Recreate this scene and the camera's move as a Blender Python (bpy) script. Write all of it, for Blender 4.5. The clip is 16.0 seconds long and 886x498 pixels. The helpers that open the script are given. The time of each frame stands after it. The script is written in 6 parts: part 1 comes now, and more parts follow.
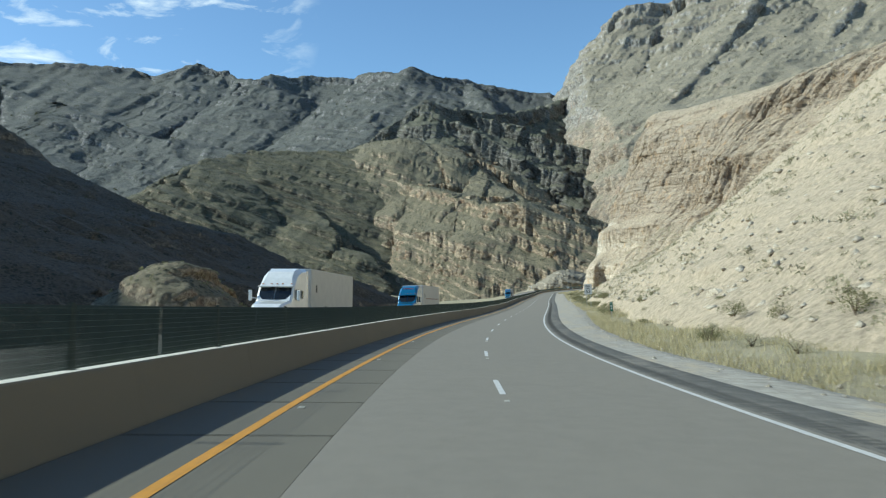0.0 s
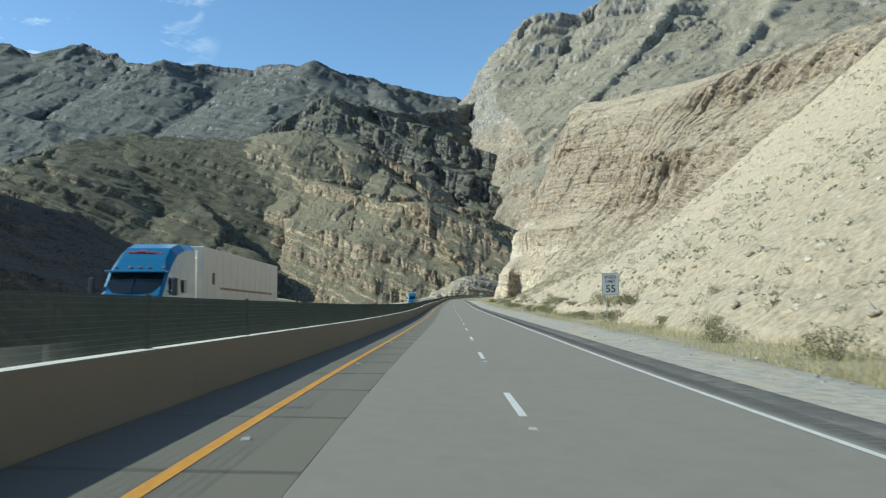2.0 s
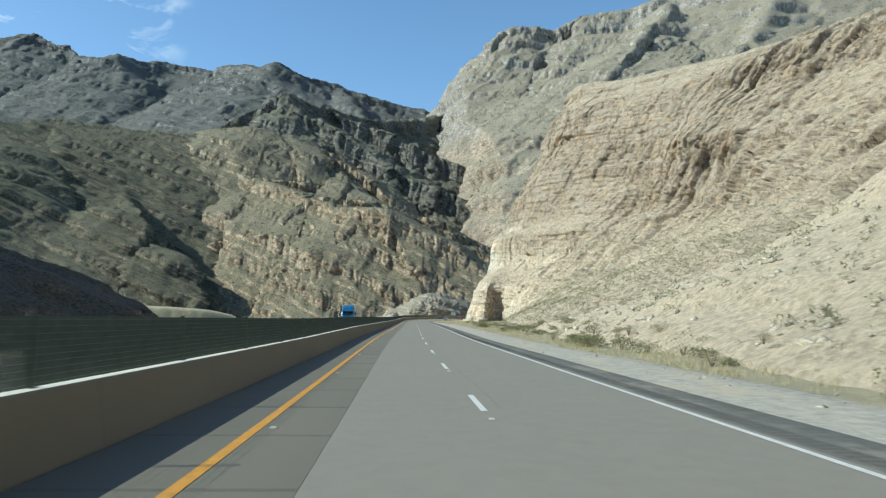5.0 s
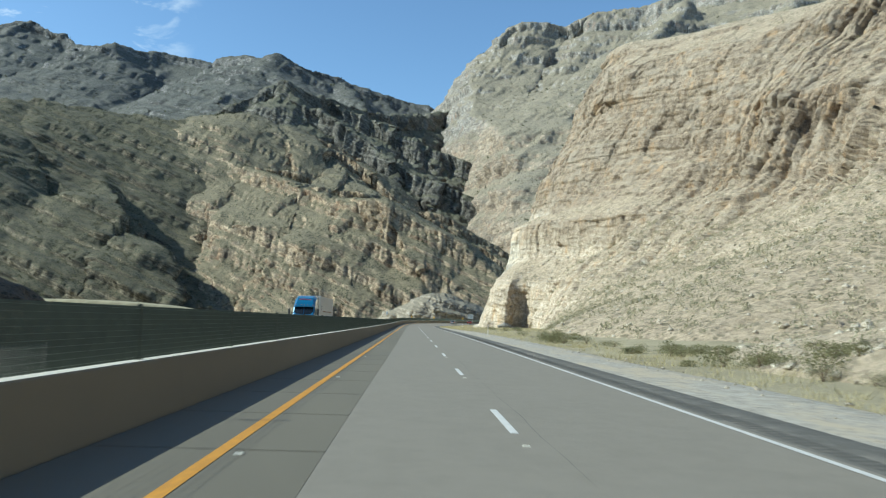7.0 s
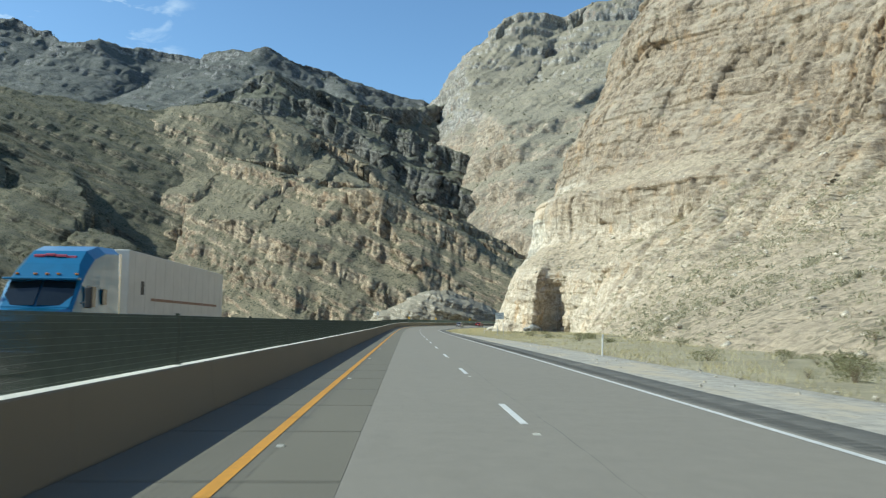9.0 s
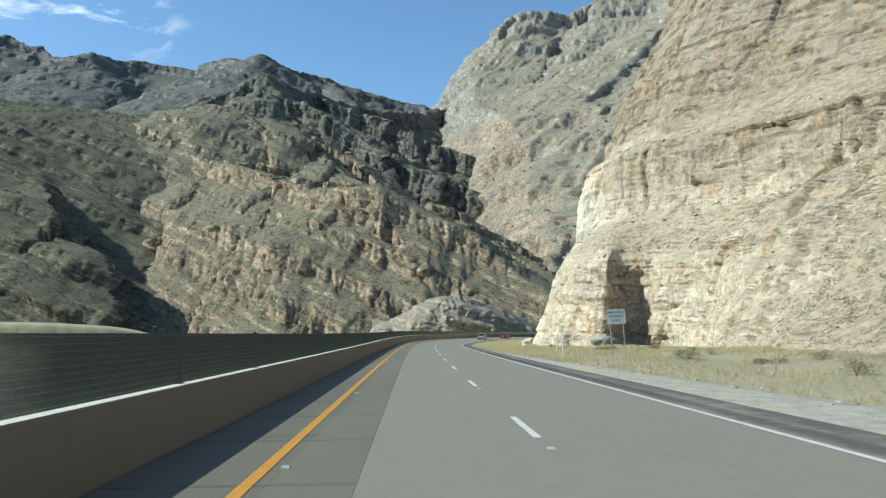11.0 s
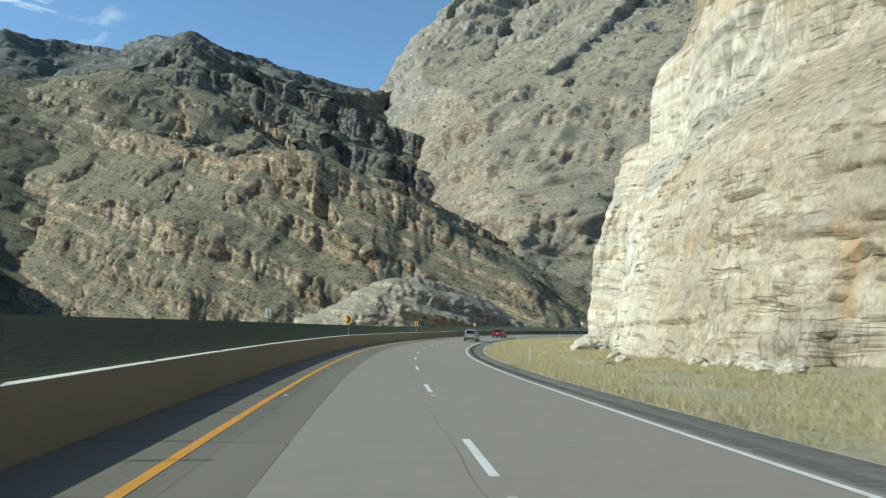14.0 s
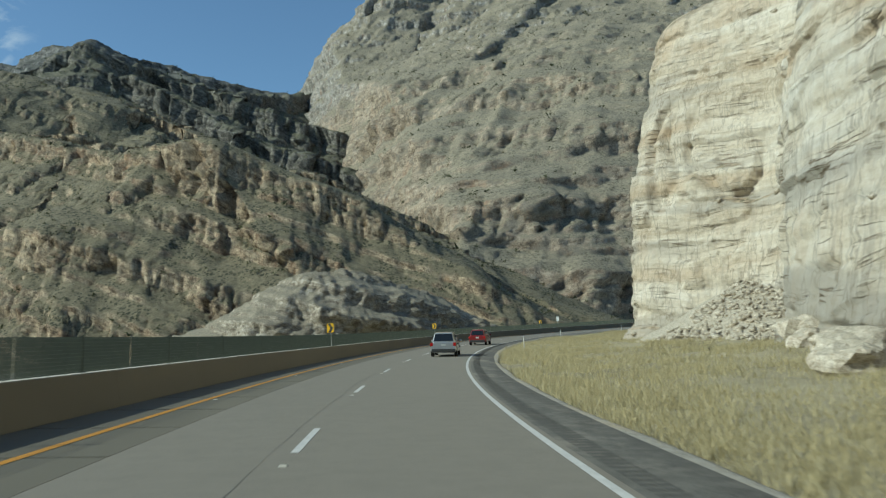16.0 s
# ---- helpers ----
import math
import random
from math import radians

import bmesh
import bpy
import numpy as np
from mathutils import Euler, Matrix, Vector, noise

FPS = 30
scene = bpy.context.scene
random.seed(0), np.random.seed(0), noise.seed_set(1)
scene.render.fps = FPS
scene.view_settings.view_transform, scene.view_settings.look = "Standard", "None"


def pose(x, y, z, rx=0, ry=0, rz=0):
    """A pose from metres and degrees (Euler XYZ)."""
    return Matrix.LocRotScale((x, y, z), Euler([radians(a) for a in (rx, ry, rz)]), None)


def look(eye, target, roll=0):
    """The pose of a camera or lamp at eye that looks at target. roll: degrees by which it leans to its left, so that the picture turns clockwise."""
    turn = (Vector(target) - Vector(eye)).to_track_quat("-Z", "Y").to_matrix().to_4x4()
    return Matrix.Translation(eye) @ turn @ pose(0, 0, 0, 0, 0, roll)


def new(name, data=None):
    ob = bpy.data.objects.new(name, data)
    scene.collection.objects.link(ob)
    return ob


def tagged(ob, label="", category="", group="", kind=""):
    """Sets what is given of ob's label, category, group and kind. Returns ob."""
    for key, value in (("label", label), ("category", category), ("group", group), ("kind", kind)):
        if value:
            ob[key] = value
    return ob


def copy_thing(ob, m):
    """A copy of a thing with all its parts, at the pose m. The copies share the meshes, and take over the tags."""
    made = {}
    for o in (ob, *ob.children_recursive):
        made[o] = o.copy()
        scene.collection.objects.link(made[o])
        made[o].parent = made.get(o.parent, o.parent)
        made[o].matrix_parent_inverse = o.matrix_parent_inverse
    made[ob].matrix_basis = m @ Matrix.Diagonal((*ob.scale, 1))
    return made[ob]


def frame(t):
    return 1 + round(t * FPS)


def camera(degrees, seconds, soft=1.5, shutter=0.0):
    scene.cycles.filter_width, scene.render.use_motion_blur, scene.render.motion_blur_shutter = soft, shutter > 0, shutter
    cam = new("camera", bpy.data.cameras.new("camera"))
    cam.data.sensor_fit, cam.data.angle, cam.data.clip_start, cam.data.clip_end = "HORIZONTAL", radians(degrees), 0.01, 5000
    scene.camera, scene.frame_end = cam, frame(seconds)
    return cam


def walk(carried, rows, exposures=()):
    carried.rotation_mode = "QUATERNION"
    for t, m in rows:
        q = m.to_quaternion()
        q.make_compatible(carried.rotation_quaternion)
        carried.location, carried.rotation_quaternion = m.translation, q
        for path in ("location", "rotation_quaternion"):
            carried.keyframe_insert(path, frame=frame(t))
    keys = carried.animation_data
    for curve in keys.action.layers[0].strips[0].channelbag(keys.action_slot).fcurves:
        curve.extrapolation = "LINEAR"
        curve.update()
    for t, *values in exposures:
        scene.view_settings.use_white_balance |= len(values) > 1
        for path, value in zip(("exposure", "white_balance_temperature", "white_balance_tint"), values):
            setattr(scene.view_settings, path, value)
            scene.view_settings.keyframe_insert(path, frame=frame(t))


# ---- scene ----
cam = camera(58.8, 16.0, soft=1.2, shutter=0.15)
# seconds, place in metres, yaw, pitch and lean in degrees
PATH = [
    (0.0, 3.77, 25.35, 3.098, 7.40, 3.38, -3.24),
    (0.5, 1.63, 41.33, 2.768, 5.35, 3.83, -2.85),
    (1.0, -0.06, 57.70, 2.498, 2.80, 4.45, -3.63),
    (1.5, -1.03, 73.74, 2.286, 1.45, 4.30, -2.97),
    (2.0, -1.69, 90.04, 2.117, 0.02, 3.59, -1.45),
    (2.5, -2.10, 106.77, 1.982, -1.45, 3.66, -0.57),
    (3.0, -2.10, 122.71, 1.860, -2.30, 4.11, 0.61),
    (3.5, -1.99, 138.51, 1.760, -2.82, 4.57, 1.40),
    (4.0, -1.66, 153.69, 1.687, -2.76, 4.96, 0.67),
    (6.5, -1.52, 232.56, 1.671, -2.92, 5.28, 2.19),
    (7.0, -1.44, 248.60, 1.737, -2.84, 5.44, 2.41),
    (7.5, -1.29, 263.94, 1.793, -3.13, 5.71, 2.33),
    (8.0, -1.20, 278.99, 1.846, -3.16, 5.82, 2.12),
    (8.5, -1.05, 293.59, 1.896, -3.26, 5.71, 2.63),
    (9.0, -0.96, 308.52, 1.945, -3.19, 5.57, 1.89),
    (11.5, -0.02, 385.14, 2.191, -2.96, 6.53, 0.40),
    (12.0, 0.07, 400.30, 2.248, -3.51, 6.29, 0.54),
    (12.5, 0.28, 415.33, 2.319, -3.77, 6.55, 0.36),
    (13.0, 0.65, 430.10, 2.402, -4.71, 5.74, 0.33),
    (13.5, 1.28, 444.25, 2.501, -5.69, 6.34, -0.45),
    (14.0, 2.17, 458.64, 2.596, -6.96, 6.21, 0.01),
    (14.5, 3.43, 473.15, 2.676, -7.65, 6.56, -1.19),
    (15.0, 4.92, 487.46, 2.723, -9.21, 5.95, -1.47),
    (15.5, 6.68, 501.82, 2.749, -10.48, 5.29, -1.96),
    (16.0, 8.83, 516.51, 2.774, -11.89, 6.59, -4.14),
]


def heading(x, y, z, yaw, pitch, lean):
    a, b = radians(yaw), radians(pitch)
    way = Vector((-math.sin(a) * math.cos(b), math.cos(a) * math.cos(b), math.sin(b)))
    return look((x, y, z), Vector((x, y, z)) + way, lean)


walk(cam, [(t, heading(*row)) for t, *row in PATH], [(0.0, 0.22, 5520, -4), (4.0, 0.34, 5580, -4), (9.0, 0.36, 5580, -4), (12.5, 0.42, 5650, -3), (14.5, 0.15, 5700, -6), (16.0, -0.15, 5700, -8)])

# ---- light: clear late-afternoon sun from the left, thin clouds low in the north-west ----
SUN_AWAY, SUN_UP = radians(-94), radians(36)      # turned to the left of straight ahead
sun_way = Vector((math.sin(SUN_AWAY) * math.cos(SUN_UP), math.cos(SUN_AWAY) * math.cos(SUN_UP), math.sin(SUN_UP)))
sun = new("sun", bpy.data.lights.new("sun", "SUN"))
sun.data.energy, sun.data.angle, sun.data.color = 5.0, radians(0.55), (1.0, 0.93, 0.80)
sun.matrix_world = look(sun_way * 300, (0, 0, 0))

world = bpy.data.worlds.new("sky")
scene.world = world
world.use_nodes = True
wt = world.node_tree
wt.nodes.clear()


def wnode(kind, **values):
    n = wt.nodes.new(kind)
    for key, value in values.items():
        n.inputs[key].default_value = value
    return n


sky = wt.nodes.new("ShaderNodeTexSky")
sky.sky_type, sky.sun_disc = "NISHITA", False
sky.sun_elevation, sky.sun_rotation = SUN_UP, SUN_AWAY
sky.altitude, sky.air_density, sky.dust_density, sky.ozone_density = 600, 1.0, 0.35, 1.6
coord = wt.nodes.new("ShaderNodeTexCoord")
flat = wnode("ShaderNodeMapping", Scale=(2.2, 2.2, 5.5))
wt.links.new(coord.outputs["Generated"], flat.inputs["Vector"])
wisps = wnode("ShaderNodeTexNoise", Scale=6.0, Detail=9.0, Roughness=0.58, Distortion=0.5)
wt.links.new(flat.outputs["Vector"], wisps.inputs["Vector"])
fields = wnode("ShaderNodeTexNoise", Scale=1.9, Detail=2.0)
wt.links.new(flat.outputs["Vector"], fields.inputs["Vector"])
# clouds gather towards the north-west
toward = wt.nodes.new("ShaderNodeVectorMath")
toward.operation = "DOT_PRODUCT"
toward.inputs[1].default_value = Vector((-0.475, 0.80, 0.355)).normalized()
wt.links.new(coord.outputs["Generated"], toward.inputs[0])
near = wnode("ShaderNodeMapRange", **{"From Min": 0.968, "From Max": 0.988})
wt.links.new(toward.outputs["Value"], near.inputs["Value"])
cover = wnode("ShaderNodeMapRange", **{"From Min": 0.52, "From Max": 0.7})
wt.links.new(wisps.outputs["Fac"], cover.inputs["Value"])
mul = wt.nodes.new("ShaderNodeMath")
mul.operation = "MULTIPLY"
wt.links.new(near.outputs["Result"], mul.inputs[0])
wt.links.new(cover.outputs["Result"], mul.inputs[1])
cloud = wt.nodes.new("ShaderNodeMix")
cloud.data_type = "RGBA"
cloud.inputs["B"].default_value = (6.5, 6.6, 6.6, 1)
wt.links.new(mul.outputs["Value"], cloud.inputs["Factor"])
wt.links.new(sky.outputs["Color"], cloud.inputs["A"])
back = wnode("ShaderNodeBackground", Strength=0.13)
wt.links.new(cloud.outputs["Result"], back.inputs["Color"])
wout = wt.nodes.new("ShaderNodeOutputWorld")
wt.links.new(back.outputs["Background"], wout.inputs["Surface"])


# ---- materials ----
class Paint:
    """A small builder of node materials."""

    def __init__(self, name, rough=0.8, metal=0.0):
        self.m = bpy.data.materials.new(name)
        self.m.use_nodes = True
        self.t = self.m.node_tree
        self.b = self.t.nodes["Principled BSDF"]
        self.b.inputs["Roughness"].default_value = rough
        self.b.inputs["Metallic"].default_value = metal
        self.geo = self.t.nodes.new("ShaderNodeNewGeometry")
        self.pos = self.geo.outputs["Position"]

    def put(self, socket, value):
        if isinstance(value, bpy.types.NodeSocket):
            self.t.links.new(value, socket)
        elif value is not None:
            socket.default_value = value

    def node(self, kind, **values):
        n = self.t.nodes.new(kind)
        for key, value in values.items():
            self.put(n.inputs[key.replace("_", " ")], value)
        return n

    def math(self, op, a, b=0.0):
        n = self.t.nodes.new("ShaderNodeMath")
        n.operation = op
        self.put(n.inputs[0], a)
        self.put(n.inputs[1], b)
        return n.outputs[0]

    def stretch(self, scale, vector=None):
        return self.node("ShaderNodeMapping", Vector=vector or self.pos, Scale=scale).outputs[0]

    def noise(self, scale, detail=4.0, rough=0.55, vector=None, warp=0.0):
        return self.node("ShaderNodeTexNoise", Vector=vector or self.pos, Scale=scale, Detail=detail, Roughness=rough, Distortion=warp).outputs["Fac"]

    def cells(self, scale, vector=None):
        return self.node("ShaderNodeTexVoronoi", Vector=vector or self.pos, Scale=scale).outputs["Distance"]

    def blocks(self, scale, vector=None):
        """A random tone for each irregular cell."""
        n = self.node("ShaderNodeTexVoronoi", Vector=vector or self.pos, Scale=scale)
        return self.node("ShaderNodeSeparateColor", Color=n.outputs["Color"]).outputs[0]

    def span(self, value, lo, hi, a=0.0, b=1.0):
        return self.node("ShaderNodeMapRange", Value=value, From_Min=lo, From_Max=hi, To_Min=a, To_Max=b).outputs[0]

    def ramp(self, value, *stops):
        n = self.t.nodes.new("ShaderNodeValToRGB")
        self.put(n.inputs[0], value)
        e = n.color_ramp.elements
        while len(e) < len(stops):
            e.new(0.5)
        for el, (p, c) in zip(e, stops):
            el.position, el.color = p, (*c, 1)
        return n.outputs[0]

    def mix(self, f, a, b):
        n = self.t.nodes.new("ShaderNodeMix")
        n.data_type = "RGBA"
        self.put(n.inputs["Factor"], f)
        self.put(n.inputs["A"], a if isinstance(a, bpy.types.NodeSocket) else (*a, 1))
        self.put(n.inputs["B"], b if isinstance(b, bpy.types.NodeSocket) else (*b, 1))
        return n.outputs["Result"]

    def color(self, c):
        self.put(self.b.inputs["Base Color"], c if isinstance(c, bpy.types.NodeSocket) else (*c, 1))
        return self

    def bump(self, height, distance, strength=1.0):
        n = self.node("ShaderNodeBump", Height=height, Distance=distance, Strength=strength)
        old = self.b.inputs["Normal"]
        if old.is_linked:
            self.put(n.inputs["Normal"], old.links[0].from_socket)
        self.put(old, n.outputs[0])
        return self

    def xyz(self, socket=None):
        return self.node("ShaderNodeSeparateXYZ", Vector=socket or self.pos).outputs


def rock(name, dark, mid, pale, unit, dip=(0.0, 0.0), green=(0.095, 0.098, 0.048), scrub=0.5, flat=(0.55, 0.8), seam=1.0, soil=None, upper=None, fresh=None, beds=0.0, stain=None):
    """Layered desert rock: bands along the strata, stains, scree and scrub where the slope is gentle. unit: metres of one coarse patch.
    upper: (height, height, colours) of a second kind of rock that lies on the first; fresh: (y, y, colours) of freshly cut rock."""
    p = Paint(name, 0.92)
    x, y, z = p.xyz()
    lie = p.math("ADD", z, p.math("ADD", p.math("MULTIPLY", x, dip[0]), p.math("MULTIPLY", y, dip[1])))
    wave = p.math("MULTIPLY", p.math("SUBTRACT", p.noise(0.5 / unit, 3), 0.5), unit * 0.35)
    layer = p.node("ShaderNodeCombineXYZ", X=p.math("MULTIPLY", x, 0.06), Y=p.math("MULTIPLY", y, 0.06), Z=p.math("ADD", lie, wave)).outputs[0]
    bands = p.noise(2.6 / unit, 7, 0.75, layer)
    grain = p.noise(4.5 / unit, 11, 0.8)
    blotch = p.noise(0.4 / unit, 6, 0.65)
    streak = p.noise(3 / unit, 6, 0.7, p.stretch((1, 1, 0.14)))
    tone = p.math("ADD", p.math("MULTIPLY", p.math("SUBTRACT", bands, 0.5), 2.2 * seam), p.math("MULTIPLY", p.math("SUBTRACT", grain, 0.5), 2.6))
    tone = p.math("ADD", tone, p.math("ADD", p.math("MULTIPLY", p.math("SUBTRACT", blotch, 0.5), 1.0), p.math("MULTIPLY", p.math("SUBTRACT", streak, 0.5), 0.8)))
    chips = p.noise(20 / unit, 4, 0.8)
    warped = p.node("ShaderNodeCombineXYZ", X=p.math("ADD", x, wave), Y=p.math("SUBTRACT", y, wave), Z=p.math("MULTIPLY", p.math("ADD", lie, wave), 1.8)).outputs[0]
    chunk = p.blocks(3.2 / unit, warped)
    shard = p.blocks(9.0 / unit, warped)
    tone = p.math("ADD", tone, p.math("ADD", p.math("MULTIPLY", p.math("SUBTRACT", chunk, 0.5), 0.4), p.math("MULTIPLY", p.math("SUBTRACT", shard, 0.5), 0.35)))
    tone = p.math("ADD", p.math("ADD", tone, p.math("MULTIPLY", p.math("SUBTRACT", chips, 0.5), 1.5)), 0.5)
    stone = p.ramp(tone, (0.0, dark), (0.45, mid), (1.0, pale))
    if upper:
        upright = p.math("ADD", p.math("SUBTRACT", tone, p.math("MULTIPLY", p.math("SUBTRACT", bands, 0.5), 2.0 * seam)), p.math("MULTIPLY", p.math("SUBTRACT", streak, 0.5), 1.4))
        other = p.ramp(upright, (0.0, upper[2][0]), (0.45, upper[2][1]), (1.0, upper[2][2]))
        above = p.span(p.math("ADD", z, p.math("MULTIPLY", p.math("SUBTRACT", blotch, 0.5), 30)), upper[0], upper[1])
        stone = p.mix(above, stone, other)
    if fresh:
        banded = p.math("ADD", p.math("MULTIPLY", p.math("SUBTRACT", bands, 0.5), 2.8), p.math("ADD", p.math("MULTIPLY", p.math("SUBTRACT", grain, 0.5), 1.3), p.math("MULTIPLY", p.math("SUBTRACT", chips, 0.5), 1.0)))
        other = p.ramp(p.math("ADD", banded, 0.5), (0.0, fresh[2][0]), (0.4, fresh[2][1]), (1.0, fresh[2][2]))
        broad = p.noise(1.3 / unit, 2, 0.4, layer)
        other = p.mix(p.span(broad, 0.52, 0.56, 0.0, 0.75), other, (0.40, 0.375, 0.32))
        other = p.mix(p.math("MULTIPLY", p.span(broad, 0.45, 0.41, 0.0, 0.7), p.span(blotch, 0.4, 0.55)), other, (0.58, 0.43, 0.27))
        drill = p.noise(7 / unit, 2, 0.5, p.stretch((1, 1, 0.03)))
        other = p.mix(p.span(drill, 0.54, 0.66, 0.0, 0.4), other, (0.40, 0.35, 0.27))
        cut = p.math("MULTIPLY", p.span(p.math("ADD", y, p.math("MULTIPLY", p.math("SUBTRACT", blotch, 0.5), 30)), fresh[0], fresh[1]), p.span(z, 46, 36))
        other = p.mix(p.span(y, 562, 584, 0.0, 0.25), other, p.ramp(p.math("ADD", banded, 0.5), (0.0, (0.30, 0.23, 0.15)), (0.5, (0.46, 0.37, 0.255)), (1.0, (0.66, 0.57, 0.43))))
        stone = p.mix(cut, stone, other)
    if stain:
        runs = p.noise(2.2 / unit, 6, 0.7, p.stretch((1, 1, 0.22)))
        clean = p.span(cut, 0.0, 1.0, 1.0, 0.3) if fresh else 1.0
        rust = p.math("MULTIPLY", p.span(runs, 0.5, 0.68), p.span(p.noise(0.7 / unit, 3), 0.4, 0.6, 0.0, 0.75))
        stone = p.mix(p.math("MULTIPLY", rust, clean), stone, stain[0])
        veil = p.noise(0.9 / unit, 5, 0.6, p.stretch((1, 1, 1.8)))
        stone = p.mix(p.math("MULTIPLY", p.span(veil, 0.5, 0.62, 0.0, 0.6), clean), stone, stain[1])
    if beds:
        thin = p.noise(9 / unit, 3, 0.5, layer)
        line = p.span(p.math("ABSOLUTE", p.math("SUBTRACT", thin, 0.5)), 0.0, 0.022, 1, 0)
        broken = p.span(p.noise(1.5 / unit, 5, 0.7), 0.46, 0.6)
        lines = p.math("MULTIPLY", p.math("MULTIPLY", line, broken), beds)
        if upper:
            lines = p.math("MULTIPLY", lines, p.span(above, 0.0, 1.0, 1.0, 0.15))
        stone = p.mix(lines, stone, dark)
    joint = p.noise(4.5 / unit, 3, 0.6, p.stretch((1, 1, 0.12)))
    joint = p.span(p.math("ABSOLUTE", p.math("SUBTRACT", joint, 0.5)), 0.0, 0.03, 1, 0)
    amount = p.span(blotch, 0.4, 0.6, 0.1, 0.75)
    if fresh:
        amount = p.math("MULTIPLY", amount, p.span(cut, 0.0, 1.0, 1.0, 0.7))
    stone = p.mix(p.math("MULTIPLY", joint, amount), stone, tuple(0.6 * v for v in dark))
    nz = p.xyz(p.geo.outputs["Normal"])[2]
    gentle = p.span(p.math("ADD", nz, p.math("MULTIPLY", p.math("SUBTRACT", p.noise(2.5 / unit, 5), 0.5), 0.5)), flat[0], flat[1])
    soil = soil or mid
    earth = p.ramp(p.noise(6 / unit, 11, 0.82), (0.34, tuple(0.5 * v for v in soil)), (0.5, soil), (0.66, tuple(min(1, 1.4 * v) for v in soil)))
    ground = p.mix(gentle, stone, earth)
    dots = p.span(p.cells(4.5 / unit), 0.26, 0.4, 1, 0)
    more = p.span(p.cells(7.5 / unit), 0.24, 0.4, 1, 0)
    where = p.math("MULTIPLY", p.span(p.noise(1.3 / unit, 4), 0.36, 0.56), p.math("MULTIPLY", gentle, scrub))
    p.color(p.mix(p.math("MULTIPLY", p.math("MAXIMUM", dots, more), where), ground, p.ramp(chips, (0.35, tuple(0.6 * v for v in green)), (0.65, green))))
    rubble = p.noise(12 / unit, 5, 0.8)
    p.bump(shard, unit * 0.025, 0.8)
    p.bump(chunk, unit * 0.05, 0.8)
    if beds:
        p.bump(p.math("SUBTRACT", 1.0, p.math("MULTIPLY", line, broken)), unit * 0.05, 1.0)
    p.bump(rubble, unit * 0.03, 1.0)
    p.bump(grain, unit * 0.05, 1.0)
    p.bump(bands, unit * 0.06, 0.6 * seam)
    return p.m


M = {}
BROWN = ((0.145, 0.11, 0.075), (0.275, 0.215, 0.148), (0.42, 0.345, 0.25))
M["pale_cliff"] = rock("pale limestone", (0.32, 0.25, 0.17), (0.53, 0.44, 0.32), (0.71, 0.62, 0.48), 6.0, (0.03, -0.05), scrub=0.55, flat=(0.55, 0.82), soil=(0.44, 0.355, 0.245), upper=(24, 38, BROWN),
                       fresh=(510, 526, ((0.50, 0.42, 0.30), (0.72, 0.64, 0.50), (0.88, 0.83, 0.72))), beds=1.0, seam=0.5, stain=((0.56, 0.36, 0.18), (0.40, 0.345, 0.265)))
M["talus"] = rock("tan scree", (0.30, 0.23, 0.15), (0.48, 0.39, 0.27), (0.70, 0.61, 0.47), 3.2, (0.4, 0), scrub=0.35, flat=(0.4, 0.7), seam=0.3, soil=(0.47, 0.385, 0.27), green=(0.25, 0.225, 0.13), stain=((0.42, 0.25, 0.15), (0.36, 0.31, 0.22)))
M["brown_hill"] = rock("tan brown layered rock", (0.095, 0.066, 0.042), (0.29, 0.218, 0.14), (0.56, 0.45, 0.30), 10.0, (0.53, 0.06), scrub=0.95, flat=(0.45, 0.68), soil=(0.195, 0.165, 0.10), green=(0.05, 0.051, 0.026), stain=((0.33, 0.19, 0.105), (0.19, 0.165, 0.12)))
M["olive_hill"] = rock("dark olive bedded rock", (0.05, 0.042, 0.028), (0.13, 0.11, 0.07), (0.30, 0.25, 0.165), 10.0, (0.42, 0.06), scrub=1.0, flat=(0.42, 0.66), soil=(0.118, 0.104, 0.06), green=(0.04, 0.046, 0.02), seam=1.8, beds=1.0)
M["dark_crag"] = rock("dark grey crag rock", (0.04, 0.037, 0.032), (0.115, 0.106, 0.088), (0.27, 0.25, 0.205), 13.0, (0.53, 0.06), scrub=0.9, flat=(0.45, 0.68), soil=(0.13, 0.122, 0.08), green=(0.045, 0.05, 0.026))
M["grey_peak"] = rock("grey brown limestone peak", (0.135, 0.105, 0.075), (0.315, 0.25, 0.178), (0.50, 0.42, 0.315), 12.0, (-0.15, 0.1), scrub=0.7, flat=(0.45, 0.68), soil=(0.265, 0.228, 0.16), green=(0.095, 0.093, 0.056), stain=((0.36, 0.225, 0.14), (0.21, 0.192, 0.155)), upper=(270, 330, ((0.10, 0.093, 0.082), (0.245, 0.226, 0.193), (0.50, 0.47, 0.42))))
M["far_ridge"] = rock("far grey ridge rock", (0.05, 0.05, 0.05), (0.118, 0.115, 0.11), (0.28, 0.272, 0.255), 30.0, (0.3, 0.0), scrub=0.8, flat=(0.45, 0.68), soil=(0.108, 0.107, 0.092), green=(0.05, 0.055, 0.042))
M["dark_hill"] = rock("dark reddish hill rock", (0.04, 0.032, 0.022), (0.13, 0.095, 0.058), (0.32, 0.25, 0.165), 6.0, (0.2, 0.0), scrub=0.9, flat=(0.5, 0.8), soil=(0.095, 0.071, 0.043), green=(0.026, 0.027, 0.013))
